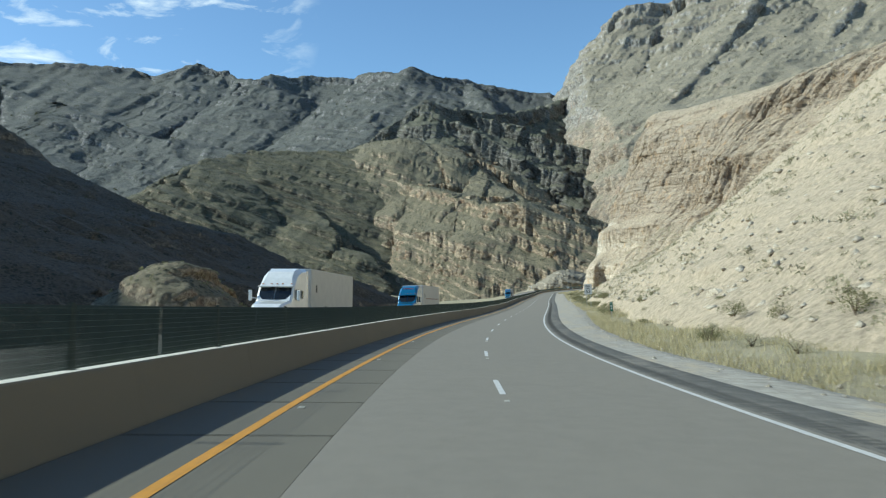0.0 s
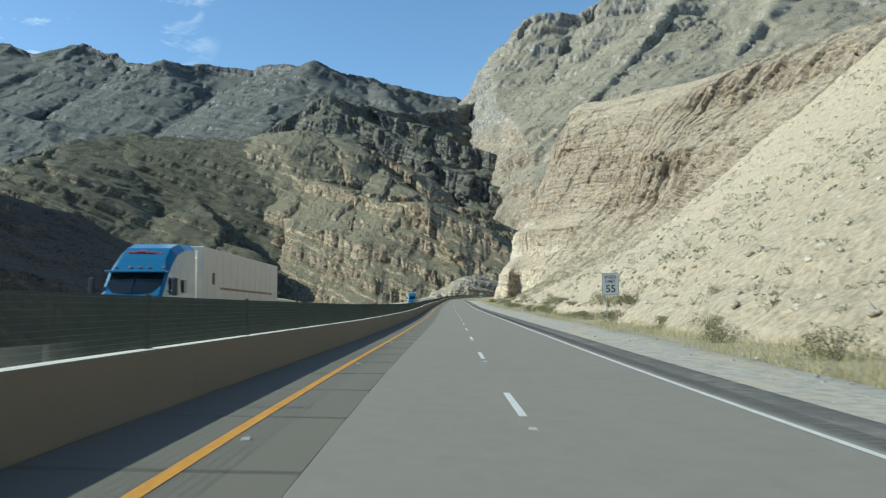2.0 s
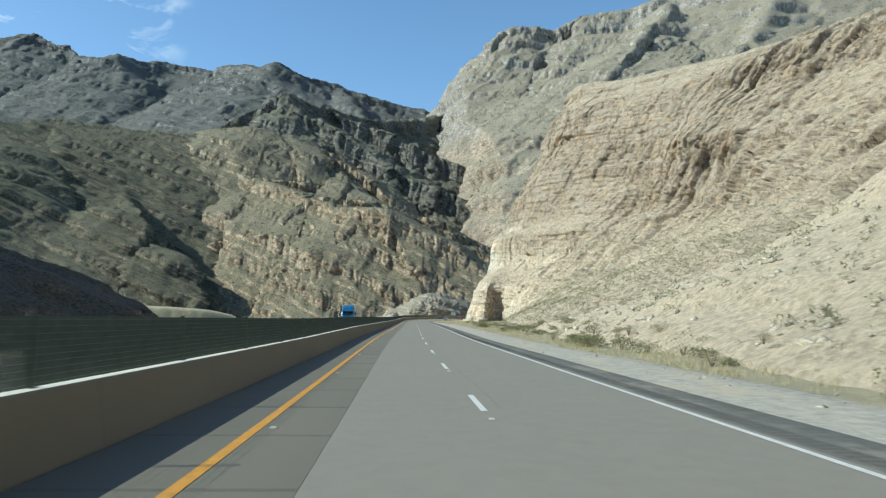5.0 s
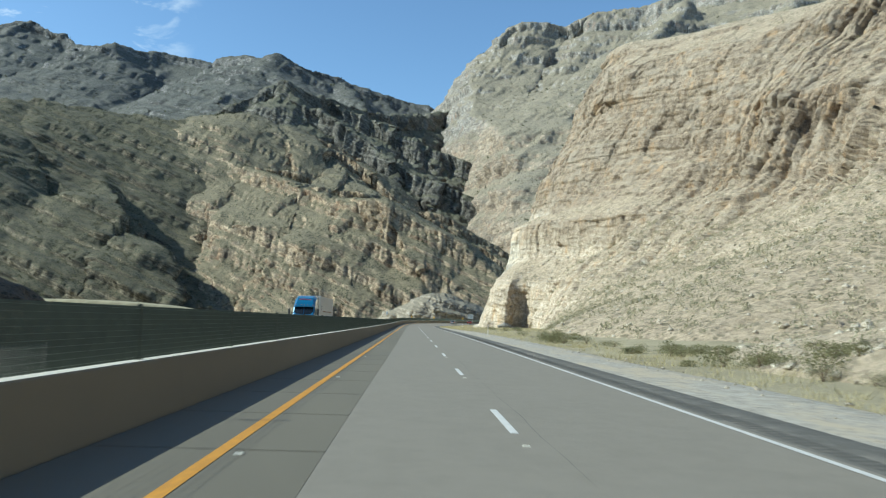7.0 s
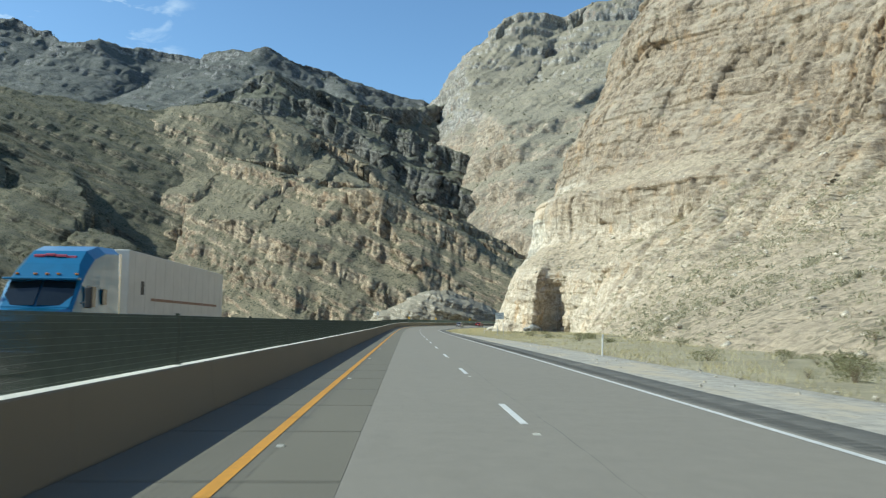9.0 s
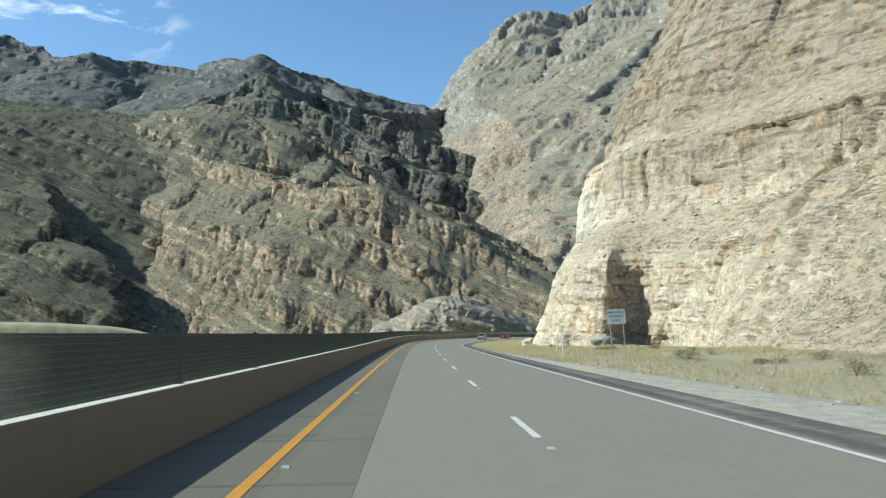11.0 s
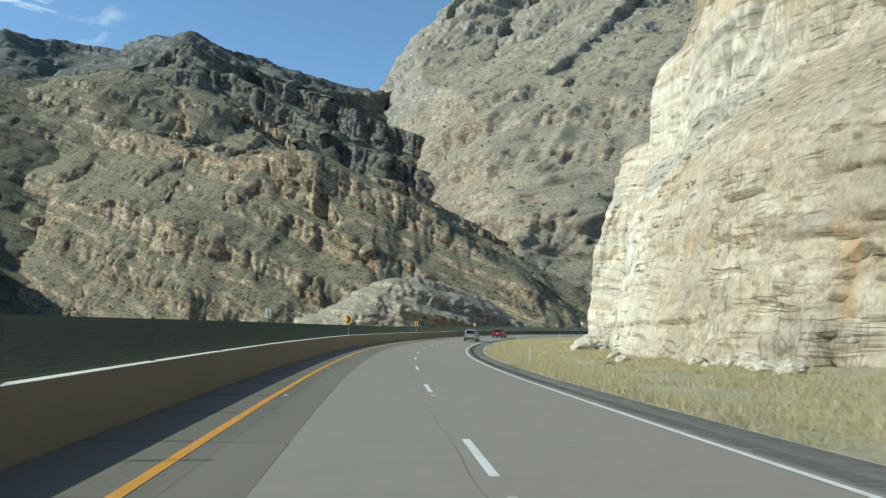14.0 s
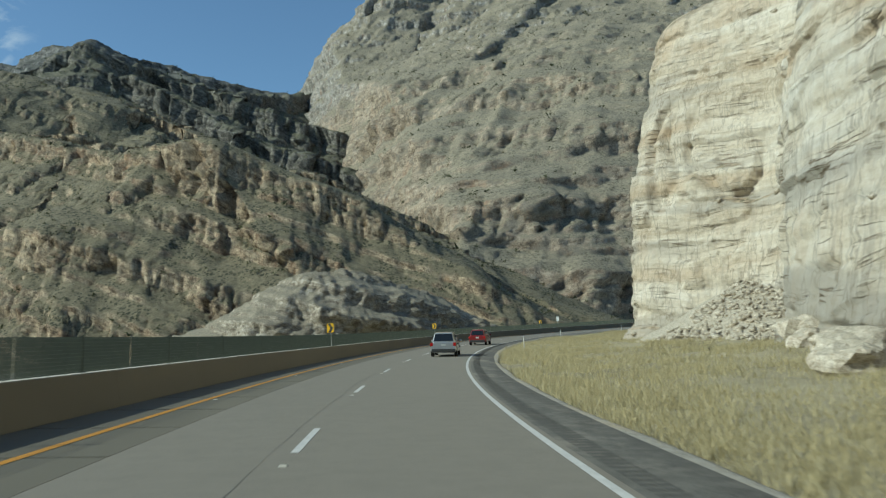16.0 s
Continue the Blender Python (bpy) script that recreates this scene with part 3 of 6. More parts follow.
def slopes(bands, flute, size, ribs, rib_size, dip=(0.0, 0.0), lump=0.0, lump_size=60.0, seed=1, fine=1.0, strike=(1.0, 0.0), calm=0.12, wander=0.8, cliffs=1.0):
    """Relief of a desert mountain: ribs and gullies down the slope, hard bands that stand as fluted cliffs over gentler benches. bands: (thickness, reach, share that stands as a cliff, phase) of the layers."""
    def relief(p, n):
        d = lump * fbm(p / lump_size, 3, 0.45, seed)
        w = p + lump_size * 0.35 * fbm(p / lump_size, 2, 0.5, seed + 30)[..., None]
        turned = np.stack([strike[0] * w[..., 0] + strike[1] * w[..., 1], strike[1] * w[..., 0] - strike[0] * w[..., 1], w[..., 2]], -1)
        d = d + ribs * (fbm(turned / np.array([rib_size, rib_size * 2.6, rib_size * 2.6]), 2, 0.4, seed + 3, ridged=True) - 0.1)
        hard = 0.0
        for i, (thick, reach, share_of, phase) in enumerate(bands):
            bend = fbm(p / (thick * 3), 4, 0.5, seed + 60 + i) * thick * (0.35 if i == 0 else wander)
            k = (p[..., 2] + dip[0] * p[..., 0] + dip[1] * p[..., 1] + bend) / thick - phase
            bed = np.floor(k)
            f = k - bed
            zero = np.zeros_like(bed).astype(np.int64)
            c = share_of + 0.08 * lattice(bed.astype(np.int64), zero, zero, seed + 70 + i)
            g = np.where(f < c, f / c, (1 - f) / (1 - c))
            m = np.clip(0.8 + 0.9 * fbm(p / (thick * 3), 2, 0.5, seed + 80 + i), 0.15, 1.3)
            d = d + reach * m * (g - 0.4)
            if i == 0:
                hard = cliffs * m * np.clip((c + 0.06 - f) / 0.08, 0, 1) * np.clip(f / 0.05, 0, 1)
        hard = np.clip(np.maximum(hard, np.clip(1.25 - 1.8 * n[..., 2], 0, 1)), calm, 1.0)
        c = strike[0] * p[..., 0] + strike[1] * p[..., 1]
        d = d + flute * hard * (pillars(c, p, size, seed + 7) + 0.45 * pillars(c, p, size * 0.4, seed + 17))
        d = d + fine * (0.3 + 0.7 * hard) * (fbm(p / (size * 0.35), 3, 0.7, seed + 21) + 0.8 * fbm(p / (size * 0.13), 2, 0.8, seed + 27))
        push = n.copy()
        push[..., 2] *= 0.35
        return push * d[..., None]
    return relief


# ---- ground: one sheet to the horizon, lifted under the road ----
def ground_height(x, y):
    k = np.argmin((x[..., None] - RX[::4]) ** 2 + (y[..., None] - RY[::4]) ** 2, axis=-1) * 4
    k = np.minimum(k, len(RX) - 1)
    u = (x - RX[k]) * np.cos(RT[k]) + (y - RY[k]) * np.sin(RT[k])
    along = -(x - RX[k]) * np.sin(RT[k]) + (y - RY[k]) * np.cos(RT[k])
    off = np.abs(along)
    base = RZ[k] - np.clip(u, -17, 9) * RC[k]
    fade = np.clip((np.abs(u) - 40) / 300, 0, 1)
    z = base * (1 - fade) - 0.16
    rough = np.clip((u - 8.5) / 6, 0, 1) + np.clip((-u - 18) / 8, 0, 1)
    p = np.stack([x, y, 0 * x], -1)
    z = z + rough * (0.35 * fbm(p / 9.0, 4, seed=5) + 0.12 * fbm(p / 1.5, 3, seed=6)) + np.clip((u - 9) * 0.03, 0, 0.6)
    z = z - np.clip((-u - 19) * 0.12, 0, 4) - np.clip(off - 10, 0, 40) * 0.01
    return z


gx = np.concatenate([[-3500, -2000, -1200, -700, -400, -250, -160, -110, -85, -70], np.arange(-60, 76, 1.0), [80, 90, 110, 150, 220, 320, 500, 800, 1400, 2200, 3500]])
gy = np.concatenate([[-3500, -1500, -700, -400, -250, -180], np.arange(-140, 720, 2.0), [725, 740, 765, 800, 860, 950, 1100, 1300, 1600, 2200, 3000, 4200]])
GX, GY = np.meshgrid(gx, gy)
GZ = ground_height(GX, GY)
gm = mesh_from("ground", np.stack([GX, GY, GZ], -1).reshape(-1, 3), grid_faces(len(gx), len(gy)), M["ground"], True)
tagged(new("ground", gm), "dry sandy desert ground along the highway", "ground", kind="structure")

# ---- mountains ----
massif("talus_slope", levels(
    (-1.2, [(52, -110), (34, -50), (21, 0), (15, 40), (12.2, 80), (11.0, 128), (11.0, 180), (11.4, 230), (12.5, 262), (14, 285), (17, 312), (22, 345)]),
    ([0.6, 0.8, 1.0, 1.2, 1.4, 1.6, 1.2, 1.2, 1.2, 1.0, 0.2, -1.5], [(55, -108), (37, -48), (24, 2), (18, 41), (15.2, 80), (14.0, 128), (14.0, 180), (14.4, 230), (15.5, 262), (17, 284), (21, 310), (25, 345)]),
    ([14, 14, 14, 14, 14, 16.5, 14, 13, 12, 9, 1, -4], [(80, -95), (60, -40), (46, 8), (40, 45), (36, 84), (34.5, 128), (35.5, 180), (37, 225), (39, 258), (41, 280), (46, 312), (48, 350)]),
    ([38, 38, 38, 38, 37, 38, 37, 36, 34, 28, 12, -2], [(125, -75), (105, -25), (88, 15), (79, 52), (72, 90), (68, 130), (68, 180), (68, 222), (68, 255), (69, 282), (74, 315), (80, 360)]),
    ([78, 78, 77, 76, 75, 75, 76, 76, 74, 66, 40, 4], [(190, -50), (165, -10), (146, 25), (136, 60), (128, 95), (124, 135), (123, 180), (121, 222), (120, 258), (121, 288), (128, 322), (136, 370)]),
    ([130, 130, 130, 128, 126, 124, 121, 116, 108, 98, 84, 40], [(280, -10), (255, 15), (232, 42), (220, 72), (210, 104), (204, 140), (202, 182), (199, 224), (198, 262), (200, 298), (212, 340), (226, 392)]),
    ([70, 70, 70, 70, 70, 70, 70, 70, 70, 70, 60, 20], [(390, 20), (360, 40), (330, 62), (315, 88), (305, 115), (300, 148), (298, 188), (295, 230), (296, 270), (300, 310), (310, 352), (320, 400)]),
), 460, 270, crags(3.0, 0.8, 0.3, 1.8, (0.5, 0), 1.8, 20.0, 31, 0.12, rough=0.38), M["talus"], "pale tan scree slope rising from the road shoulder", "slope")

def cut_face(p):
    """The blasted cut beside the curve is flatter than the natural cliff above and before it."""
    near = np.clip((p[..., 1] - 480) / 20, 0, 1) * np.clip((58 - p[..., 2]) / 14, 0, 1)
    return 1 - 0.72 * near


beds = bedded(2.6, 0.7, 1.6, 4.2, (0.03, -0.05), 1.6, 28.0, 41, 1.3, 0.5, cut_face)
flutes = slopes(((60, 8.0, 0.5, 0.167), (13, 0.6, 0.35, 0.0)), 3.4, 5.0, 3.4, 16.0, (0.03, -0.05), 2.0, 30.0, 43, 0.9, (-0.3, 0.95), calm=0.5)


def cliff_relief(p, n):
    """Fluted brown rock that turns into pale bedded rock at the nose."""
    k = np.clip((p[..., 1] + 4 * fbm(p / 9.0, 2, seed=44) - 458) / 20, 0, 1)
    k = k[..., None]
    low = np.clip((p[..., 2] - 2) / 15, 0.3, 1)[..., None]
    return beds(p, n) * k + flutes(p, n) * (1 - k) * low


cliff_rows = levels(
    (-2.0, [(40, 285), (24, 335), (25, 390), (32, 430), (35, 460), (35.5, 474), (37.5, 483.5), (36.6, 492), (32.5, 493), (29, 488.2), (23.4, 501), (25.4, 528), (30.0, 542), (36.0, 557), (47, 573), (40.5, 588), (54, 601), (86, 611), (140, 625)]),
    ([-1, 1.5, 2, 2, 2, 2, 2, 2, 2, 2, 2, 2, 2, 2, 2, 2, 2, 2, 2], [(44, 287), (27, 335), (28, 390), (35, 430), (38, 460), (37.5, 475), (38, 484), (37, 492.3), (33, 493.3), (29.8, 488.8), (24.8, 502), (26.6, 528), (31.3, 542), (36.8, 557), (48, 574), (41.6, 588.5), (55, 602), (86, 612), (140, 626)]),
    ([5, 16, 17.5, 17.5, 17.5, 15, 15, 15, 15, 16, 16, 17, 17, 17, 17, 17.5, 17.5, 17.5, 17.5], [(70, 290), (60, 345), (64, 412), (59, 446), (47, 466), (42, 478), (40.5, 486), (37.5, 490.5), (34.5, 492), (32, 493), (29.5, 507), (32.0, 529), (36.0, 543), (39.2, 557), (52.5, 576), (45.2, 590), (56, 603), (87, 614), (142, 628)]),
    ([10, 34, 36, 36, 36, 36, 36, 36, 36, 36, 36, 36, 36, 36, 36, 36, 36, 36, 36], [(110, 296), (94, 358), (90, 415), (84, 435), (72, 456), (62, 476), (56, 488), (51, 497), (47, 503), (43, 509), (41, 516), (39.5, 530), (43.6, 545), (44.6, 557.5), (58.5, 578), (52.8, 594), (61, 606), (89, 617), (145, 632)]),
    ([14, 41, 42, 42, 42, 43, 43, 43, 42, 41, 41, 41, 41, 41, 39, 39.5, 40, 40, 40], [(118, 300), (104, 365), (96, 422), (90, 443), (79, 462), (68, 479), (62, 491), (57, 500), (52, 507), (48, 513), (46, 519), (43.5, 532), (46.4, 546), (47.6, 558), (62, 579), (64, 592), (72, 604), (96, 612), (150, 624)]),
    ([24, 58, 56, 55, 54, 57, 58, 58, 57, 56, 56, 55, 55, 54, 52, 50, 50, 48, 46], [(146, 308), (128, 378), (107, 432), (97, 448), (89, 461), (80, 480), (73, 491), (65, 502), (59, 509), (54, 515), (51, 521), (48, 533), (51, 548), (54.5, 561), (72, 580), (82, 590), (94, 598), (118, 604), (165, 612)]),
    ([60, 86, 82, 80, 79, 80, 80, 79, 78, 78, 78, 80, 80, 78, 74, 70, 66, 62, 58], [(196, 322), (160, 390), (127, 434), (112, 452), (104, 462), (92.5, 478), (84, 491), (77, 502), (71, 509), (67, 515), (64, 521), (62, 534), (64, 552), (72, 568), (88, 583), (100, 590), (116, 594), (140, 596), (182, 598)]),
    ([90, 109, 105, 103, 100, 97, 97, 97, 97, 98, 99, 101, 101, 98, 94, 90, 86, 80, 74], [(240, 338), (192, 398), (158, 434), (138, 452), (122, 466), (104, 484), (95, 495), (87, 505), (81, 512), (76, 518), (73, 525), (71, 537), (74, 556), (84, 570), (102, 582), (117, 588), (138, 588), (168, 585), (210, 582)]),
    ([100, 120, 118, 115, 112, 110, 110, 110, 110, 110, 111, 112, 110, 107, 104, 100, 96, 90, 84], [(295, 365), (247, 418), (215, 450), (190, 468), (165, 482), (140, 500), (130, 508), (120, 518), (112, 524), (105, 530), (99, 534), (94, 545), (98, 557), (110, 567), (132, 574), (150, 574), (172, 570), (200, 566), (235, 560)]),
    (60, [(420, 420), (385, 440), (350, 462), (320, 478), (300, 492), (280, 505), (272, 510), (262, 516), (255, 520), (250, 523), (245, 525), (232, 532), (236, 536), (248, 540), (260, 542), (270, 542), (280, 540), (295, 535), (310, 530)]),
)
# the alcove beside the nose closes at about eleven metres
brow = [tuple(0.32 * np.array(a) + 0.68 * np.array(b)) for a, b in zip(cliff_rows[1], cliff_rows[2])]
brow[6:10] = [(38.6, 484.6, 11.2), (37.4, 492.2, 11.4), (33.6, 493.2, 11.4), (30.6, 489.4, 11.2)]
cliff_rows.insert(2, brow)
# a bench with bushes above the lower beds, then an upright wall
for k in range(5, 14):
    x, y, z = cliff_rows[4][k]
    cliff_rows[4][k] = (x - 2.0, y - 0.6, z)
bench = [tuple(0.45 * np.array(a) + 0.55 * np.array(b)) for a, b in zip(cliff_rows[3], cliff_rows[4])]
for k in range(5, 14):
    x, y, z = cliff_rows[4][k]
    bench[k] = (x - 1.0, y - 0.5, z - 11.5)
cliff_rows.insert(4, bench)
massif("right_cliff", cliff_rows, 820, 390, cliff_relief, M["pale_cliff"], "pale cream limestone cliff with ledges and vertical joints", "cliff",
    across=[0.5, 0.6, 0.8, 1, 1.2, 1.6, 2, 2.2, 2.2, 2.2, 2.2, 2.2, 2.2, 2.2, 2.0, 1.4, 0.8, 0.4], up=[1.2, 1.5, 1.5, 1.4, 1.5, 1.4, 1.2, 1.0, 0.9, 0.5, 1.0])

def spur(x, y, line, left, right):
    """Height of a mountain spur: a crest line whose two flanks fall away by (distance, drop) profiles, left and right of the way along it."""
    line = np.array(line, dtype=np.float64)
    best, z, side = np.full(x.shape, 1e6), np.full(x.shape, -1e6), np.zeros(x.shape)
    for a, b in zip(line[:-1], line[1:]):
        d = b[:2] - a[:2]
        k = np.clip(((x - a[0]) * d[0] + (y - a[1]) * d[1]) / (d @ d), 0, 1)
        ox, oy = x - a[0] - k * d[0], y - a[1] - k * d[1]
        far = np.hypot(ox, oy)
        top = a[2] + k * (b[2] - a[2])
        closer = top - 0.6 * far > z - 0.6 * best
        best = np.where(closer, far, best)
        z = np.where(closer, top, z)
        side = np.where(closer, d[0] * oy - d[1] * ox, side)
    drop = [np.interp(best, *np.array(f, dtype=float).T) + 0.7 * np.maximum(0, best - f[-1][0]) for f in (left, right)]
    blend = np.clip(0.5 + side / (np.abs(side).mean() * 0.02 + 1e-9), 0, 1)
    return z - blend * drop[0] - (1 - blend) * drop[1]


def spur_massif(name, spurs, xs, y0, y1, nv, floor, relief, material, label, near=350.0, round_off=2.5, foot=None, cap=None):
    """A mountain made of spurs: their upper envelope over a sheet whose rows lie closer where it is steep or near."""
    ys = np.linspace(y0, y1, int((y1 - y0) / 1.5))
    x, y = np.meshgrid(xs, ys)
    w = np.stack([x, y, 0 * x], -1)
    bx, by = 7 * fbm(w / 60.0, 3, 0.5, 301) + 2.5 * fbm(w / 14.0, 2, 0.5, 302), 7 * fbm(w / 60.0, 3, 0.5, 303) + 2.5 * fbm(w / 14.0, 2, 0.5, 304)
    z = np.full(x.shape, float(floor))
    for line, left, right in spurs:
        h = spur(x + bx, y + by, line, left, right)
        z = np.maximum(z, h) + round_off * np.exp(-np.abs(z - h) / round_off) * 0.5
    if cap:
        z = np.minimum(z, cap(x + bx, y + by))
    if foot:
        z = np.minimum(z, floor + np.clip((y + by - foot) * 1.25, 0, None) + 0.15 * np.clip(z - floor, 0, 30) * (y > foot - 30))
    step = np.hypot(np.diff(y, axis=0), np.diff(z, axis=0)) / (0.5 * (y[1:] + y[:-1]) - near)
    run = np.concatenate([np.zeros((1, len(xs))), np.cumsum(step, axis=0)])
    # neighbouring columns share a similar spacing, so that the sheet does not shear
    run = sum(np.roll(run, k, axis=1) for k in range(-2, 3)) / 5 if len(xs) > 9 else run
    p = np.empty((nv, len(xs), 3))
    for i in range(len(xs)):
        at = np.interp(np.linspace(0, run[-1, i], nv), run[:, i], ys)
        p[:, i, 0], p[:, i, 1], p[:, i, 2] = xs[i], at, np.interp(at, ys, z[:, i])
    n = np.cross(np.gradient(p, axis=1), np.gradient(p, axis=0))
    n /= np.linalg.norm(n, axis=-1, keepdims=True) + 1e-9
    p = p + relief(p, n)
    SURFACE[name] = p
    me = mesh_from(name, p.reshape(-1, 3), grid_faces(len(xs), nv, False), material)
    return tagged(new(name, me), label, "mountain", kind="structure")


BUTTRESS = ((0, 0), (4, 3), (10, 24), (22, 46), (50, 66), (120, 100))
CRAG = ((0, 0), (6, 4), (14, 30), (60, 56), (72, 86), (140, 130), (300, 230))
central_spurs = (
    # the sunlit spur with its two rims
    (((-248, 1260, 257), (-201, 1222, 250), (-154, 1215, 236), (-111, 1195, 209), (-60, 1080, 156), (-31, 1000, 123), (-10, 954, 105)), ((0, 0), (14, 8), (60, 52), (130, 105), (200, 140)), ((0, 0), (30, 6), (100, 40), (150, 86), (220, 160))),
    (((-230, 1120, 183), (-166, 1050, 153), (-96, 960, 121), (-60, 912, 103)), ((0, 0), (60, 6), (120, 40)), ((0, 0), (4, 3), (9, 15), (66, 45), (86, 76), (140, 136))),
    (((-60, 912, 103), (-40, 887, 97), (-15, 902, 100), (0, 930, 104)), ((0, 0), (60, 16), (120, 60)), ((0, 0), (5, 4), (16, 42), (40, 62), (80, 84), (150, 140))),
    (((-183, 930, 48), (-137, 928, 76), (-87, 912, 74), (-64, 896, 64), (-36, 884, 58), (8, 892, 54)), ((0, 0), (60, 6), (120, 30)), ((0, 0), (4, 3), (12, 30), (26, 46), (60, 70), (120, 110))),
    # buttresses below the rims
    (((-96, 960, 119), (-120, 925, 92), (-150, 872, 48), (-172, 832, 4)), BUTTRESS, BUTTRESS),
    (((-84, 890, 70), (-96, 862, 50), (-108, 836, 26), (-116, 806, 0)), BUTTRESS, BUTTRESS),
    (((-40, 885, 95), (-56, 858, 62), (-74, 838, 36), (-88, 800, 0)), BUTTRESS, BUTTRESS),
    (((-24, 945, 107), (-14, 900, 88), (-5, 872, 60), (22, 848, 40), (27, 812, 12)), BUTTRESS, BUTTRESS),
    (((-40, 885, 95), (-25, 862, 66), (-22, 838, 34), (-30, 800, 4)), BUTTRESS, BUTTRESS),
    # low pale rim that closes the side ravine
    (((-10, 954, 105), (2, 952, 105), (26, 945, 91), (56, 940, 75), (92, 932, 58), (84, 880, 42), (82, 838, 26), (84, 808, 2)), ((0, 0), (30, 8), (100, 46), (200, 110)), ((0, 0), (5, 2), (14, 16), (34, 34), (80, 56), (150, 100))),
)
xs = np.concatenate([np.arange(-330, -260, 2.0), np.arange(-260, 125, 1.0), np.arange(125, 240, 4.0)])
spur_massif("central_mountain", central_spurs, xs, 715.0, 1400.0, 500, -8.0, slopes(((34, 3.4, 0.36, 0.56), (12, 2.0, 0.3, 0.0), (4.6, 0.9, 0.3, 0.0)), 5.0, 7.0, 3.0, 26.0, (0.53, 0.06), 2.0, 50.0, 51, 0.8, calm=0.06, wander=0.6, cliffs=0.5), M["brown_hill"], "tan and brown layered mountain spur with ledges and scrub", foot=788.0)

hill_spurs = (
    # bedded hill on the left of the gully
    (((-520, 800, 60), (-470, 900, 140), (-462, 960, 168), (-455, 1040, 205), (-418, 1130, 231), (-353, 1168, 232), (-279, 1195, 231), (-248, 1260, 257)), ((0, 0), (200, 110)), ((0, 0), (75, 34), (130, 66), (200, 118), (280, 172), (400, 240))),
    (((-406, 1060, 165), (-332, 955, 102), (-275, 885, 54), (-232, 826, 12)), ((0, 0), (12, 6), (40, 40), (120, 84)), ((0, 0), (60, 16), (140, 70), (220, 130))),
    (((-365, 1085, 184), (-268, 965, 110), (-218, 900, 66), (-155, 826, 10)), ((0, 0), (12, 6), (40, 40), (120, 84)), ((0, 0), (60, 16), (140, 70), (220, 130))),
)
xs = np.concatenate([np.arange(-620, -480, 8.0), np.arange(-480, -130, 1.7), np.arange(-130, 0, 8.0)])
spur_massif("bedded_hill", hill_spurs, xs, 715.0, 1400.0, 380, -8.0, slopes(((22, 9.0, 0.34, 0.2), (9, 4.6, 0.3, 0.0), (4.0, 1.4, 0.3, 0.0)), 2.4, 6.0, 2.0, 34.0, (0.42, 0.06), 1.5, 60.0, 55, 0.6, calm=0.05, wander=0.3, cliffs=0.7), M["olive_hill"], "dark olive hillside with thin dipping rock ledges", foot=780.0)

crag_spurs = (
    # shaded crags that fall from the ridge behind into the gorge
    (((-189, 1405, 346), (-150, 1368, 305), (-99, 1320, 262), (-21, 1265, 209), (40, 1222, 172), (92, 1190, 118)), ((0, 0), (20, 6), (80, 40), (200, 110)), CRAG),
    (((-130, 1460, 342), (-60, 1425, 306), (40, 1380, 252), (108, 1322, 196), (125, 1280, 150)), ((0, 0), (20, 6), (80, 40), (200, 110)), CRAG),
    (((-420, 1340, 235), (-327, 1340, 255), (-263, 1335, 281), (-234, 1370, 310), (-189, 1410, 354), (-150, 1430, 342), (-94, 1500, 345), (-46, 1600, 361), (26, 1750, 404), (95, 1900, 462)), ((0, 0), (300, 200)), CRAG),
)
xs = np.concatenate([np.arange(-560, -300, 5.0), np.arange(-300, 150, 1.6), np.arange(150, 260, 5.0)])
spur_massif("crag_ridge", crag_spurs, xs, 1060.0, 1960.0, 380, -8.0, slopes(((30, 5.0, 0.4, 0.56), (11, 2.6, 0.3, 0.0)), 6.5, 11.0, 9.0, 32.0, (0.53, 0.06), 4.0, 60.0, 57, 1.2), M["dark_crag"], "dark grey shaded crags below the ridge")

HIGH = ((0, 0), (14, 24), (60, 58), (150, 112), (400, 268), (900, 520))
STEEP = ((0, 0), (8, 12), (40, 56), (120, 140), (300, 290), (600, 460))
LIT = ((0, 0), (20, 8), (120, 72), (300, 190), (600, 360))
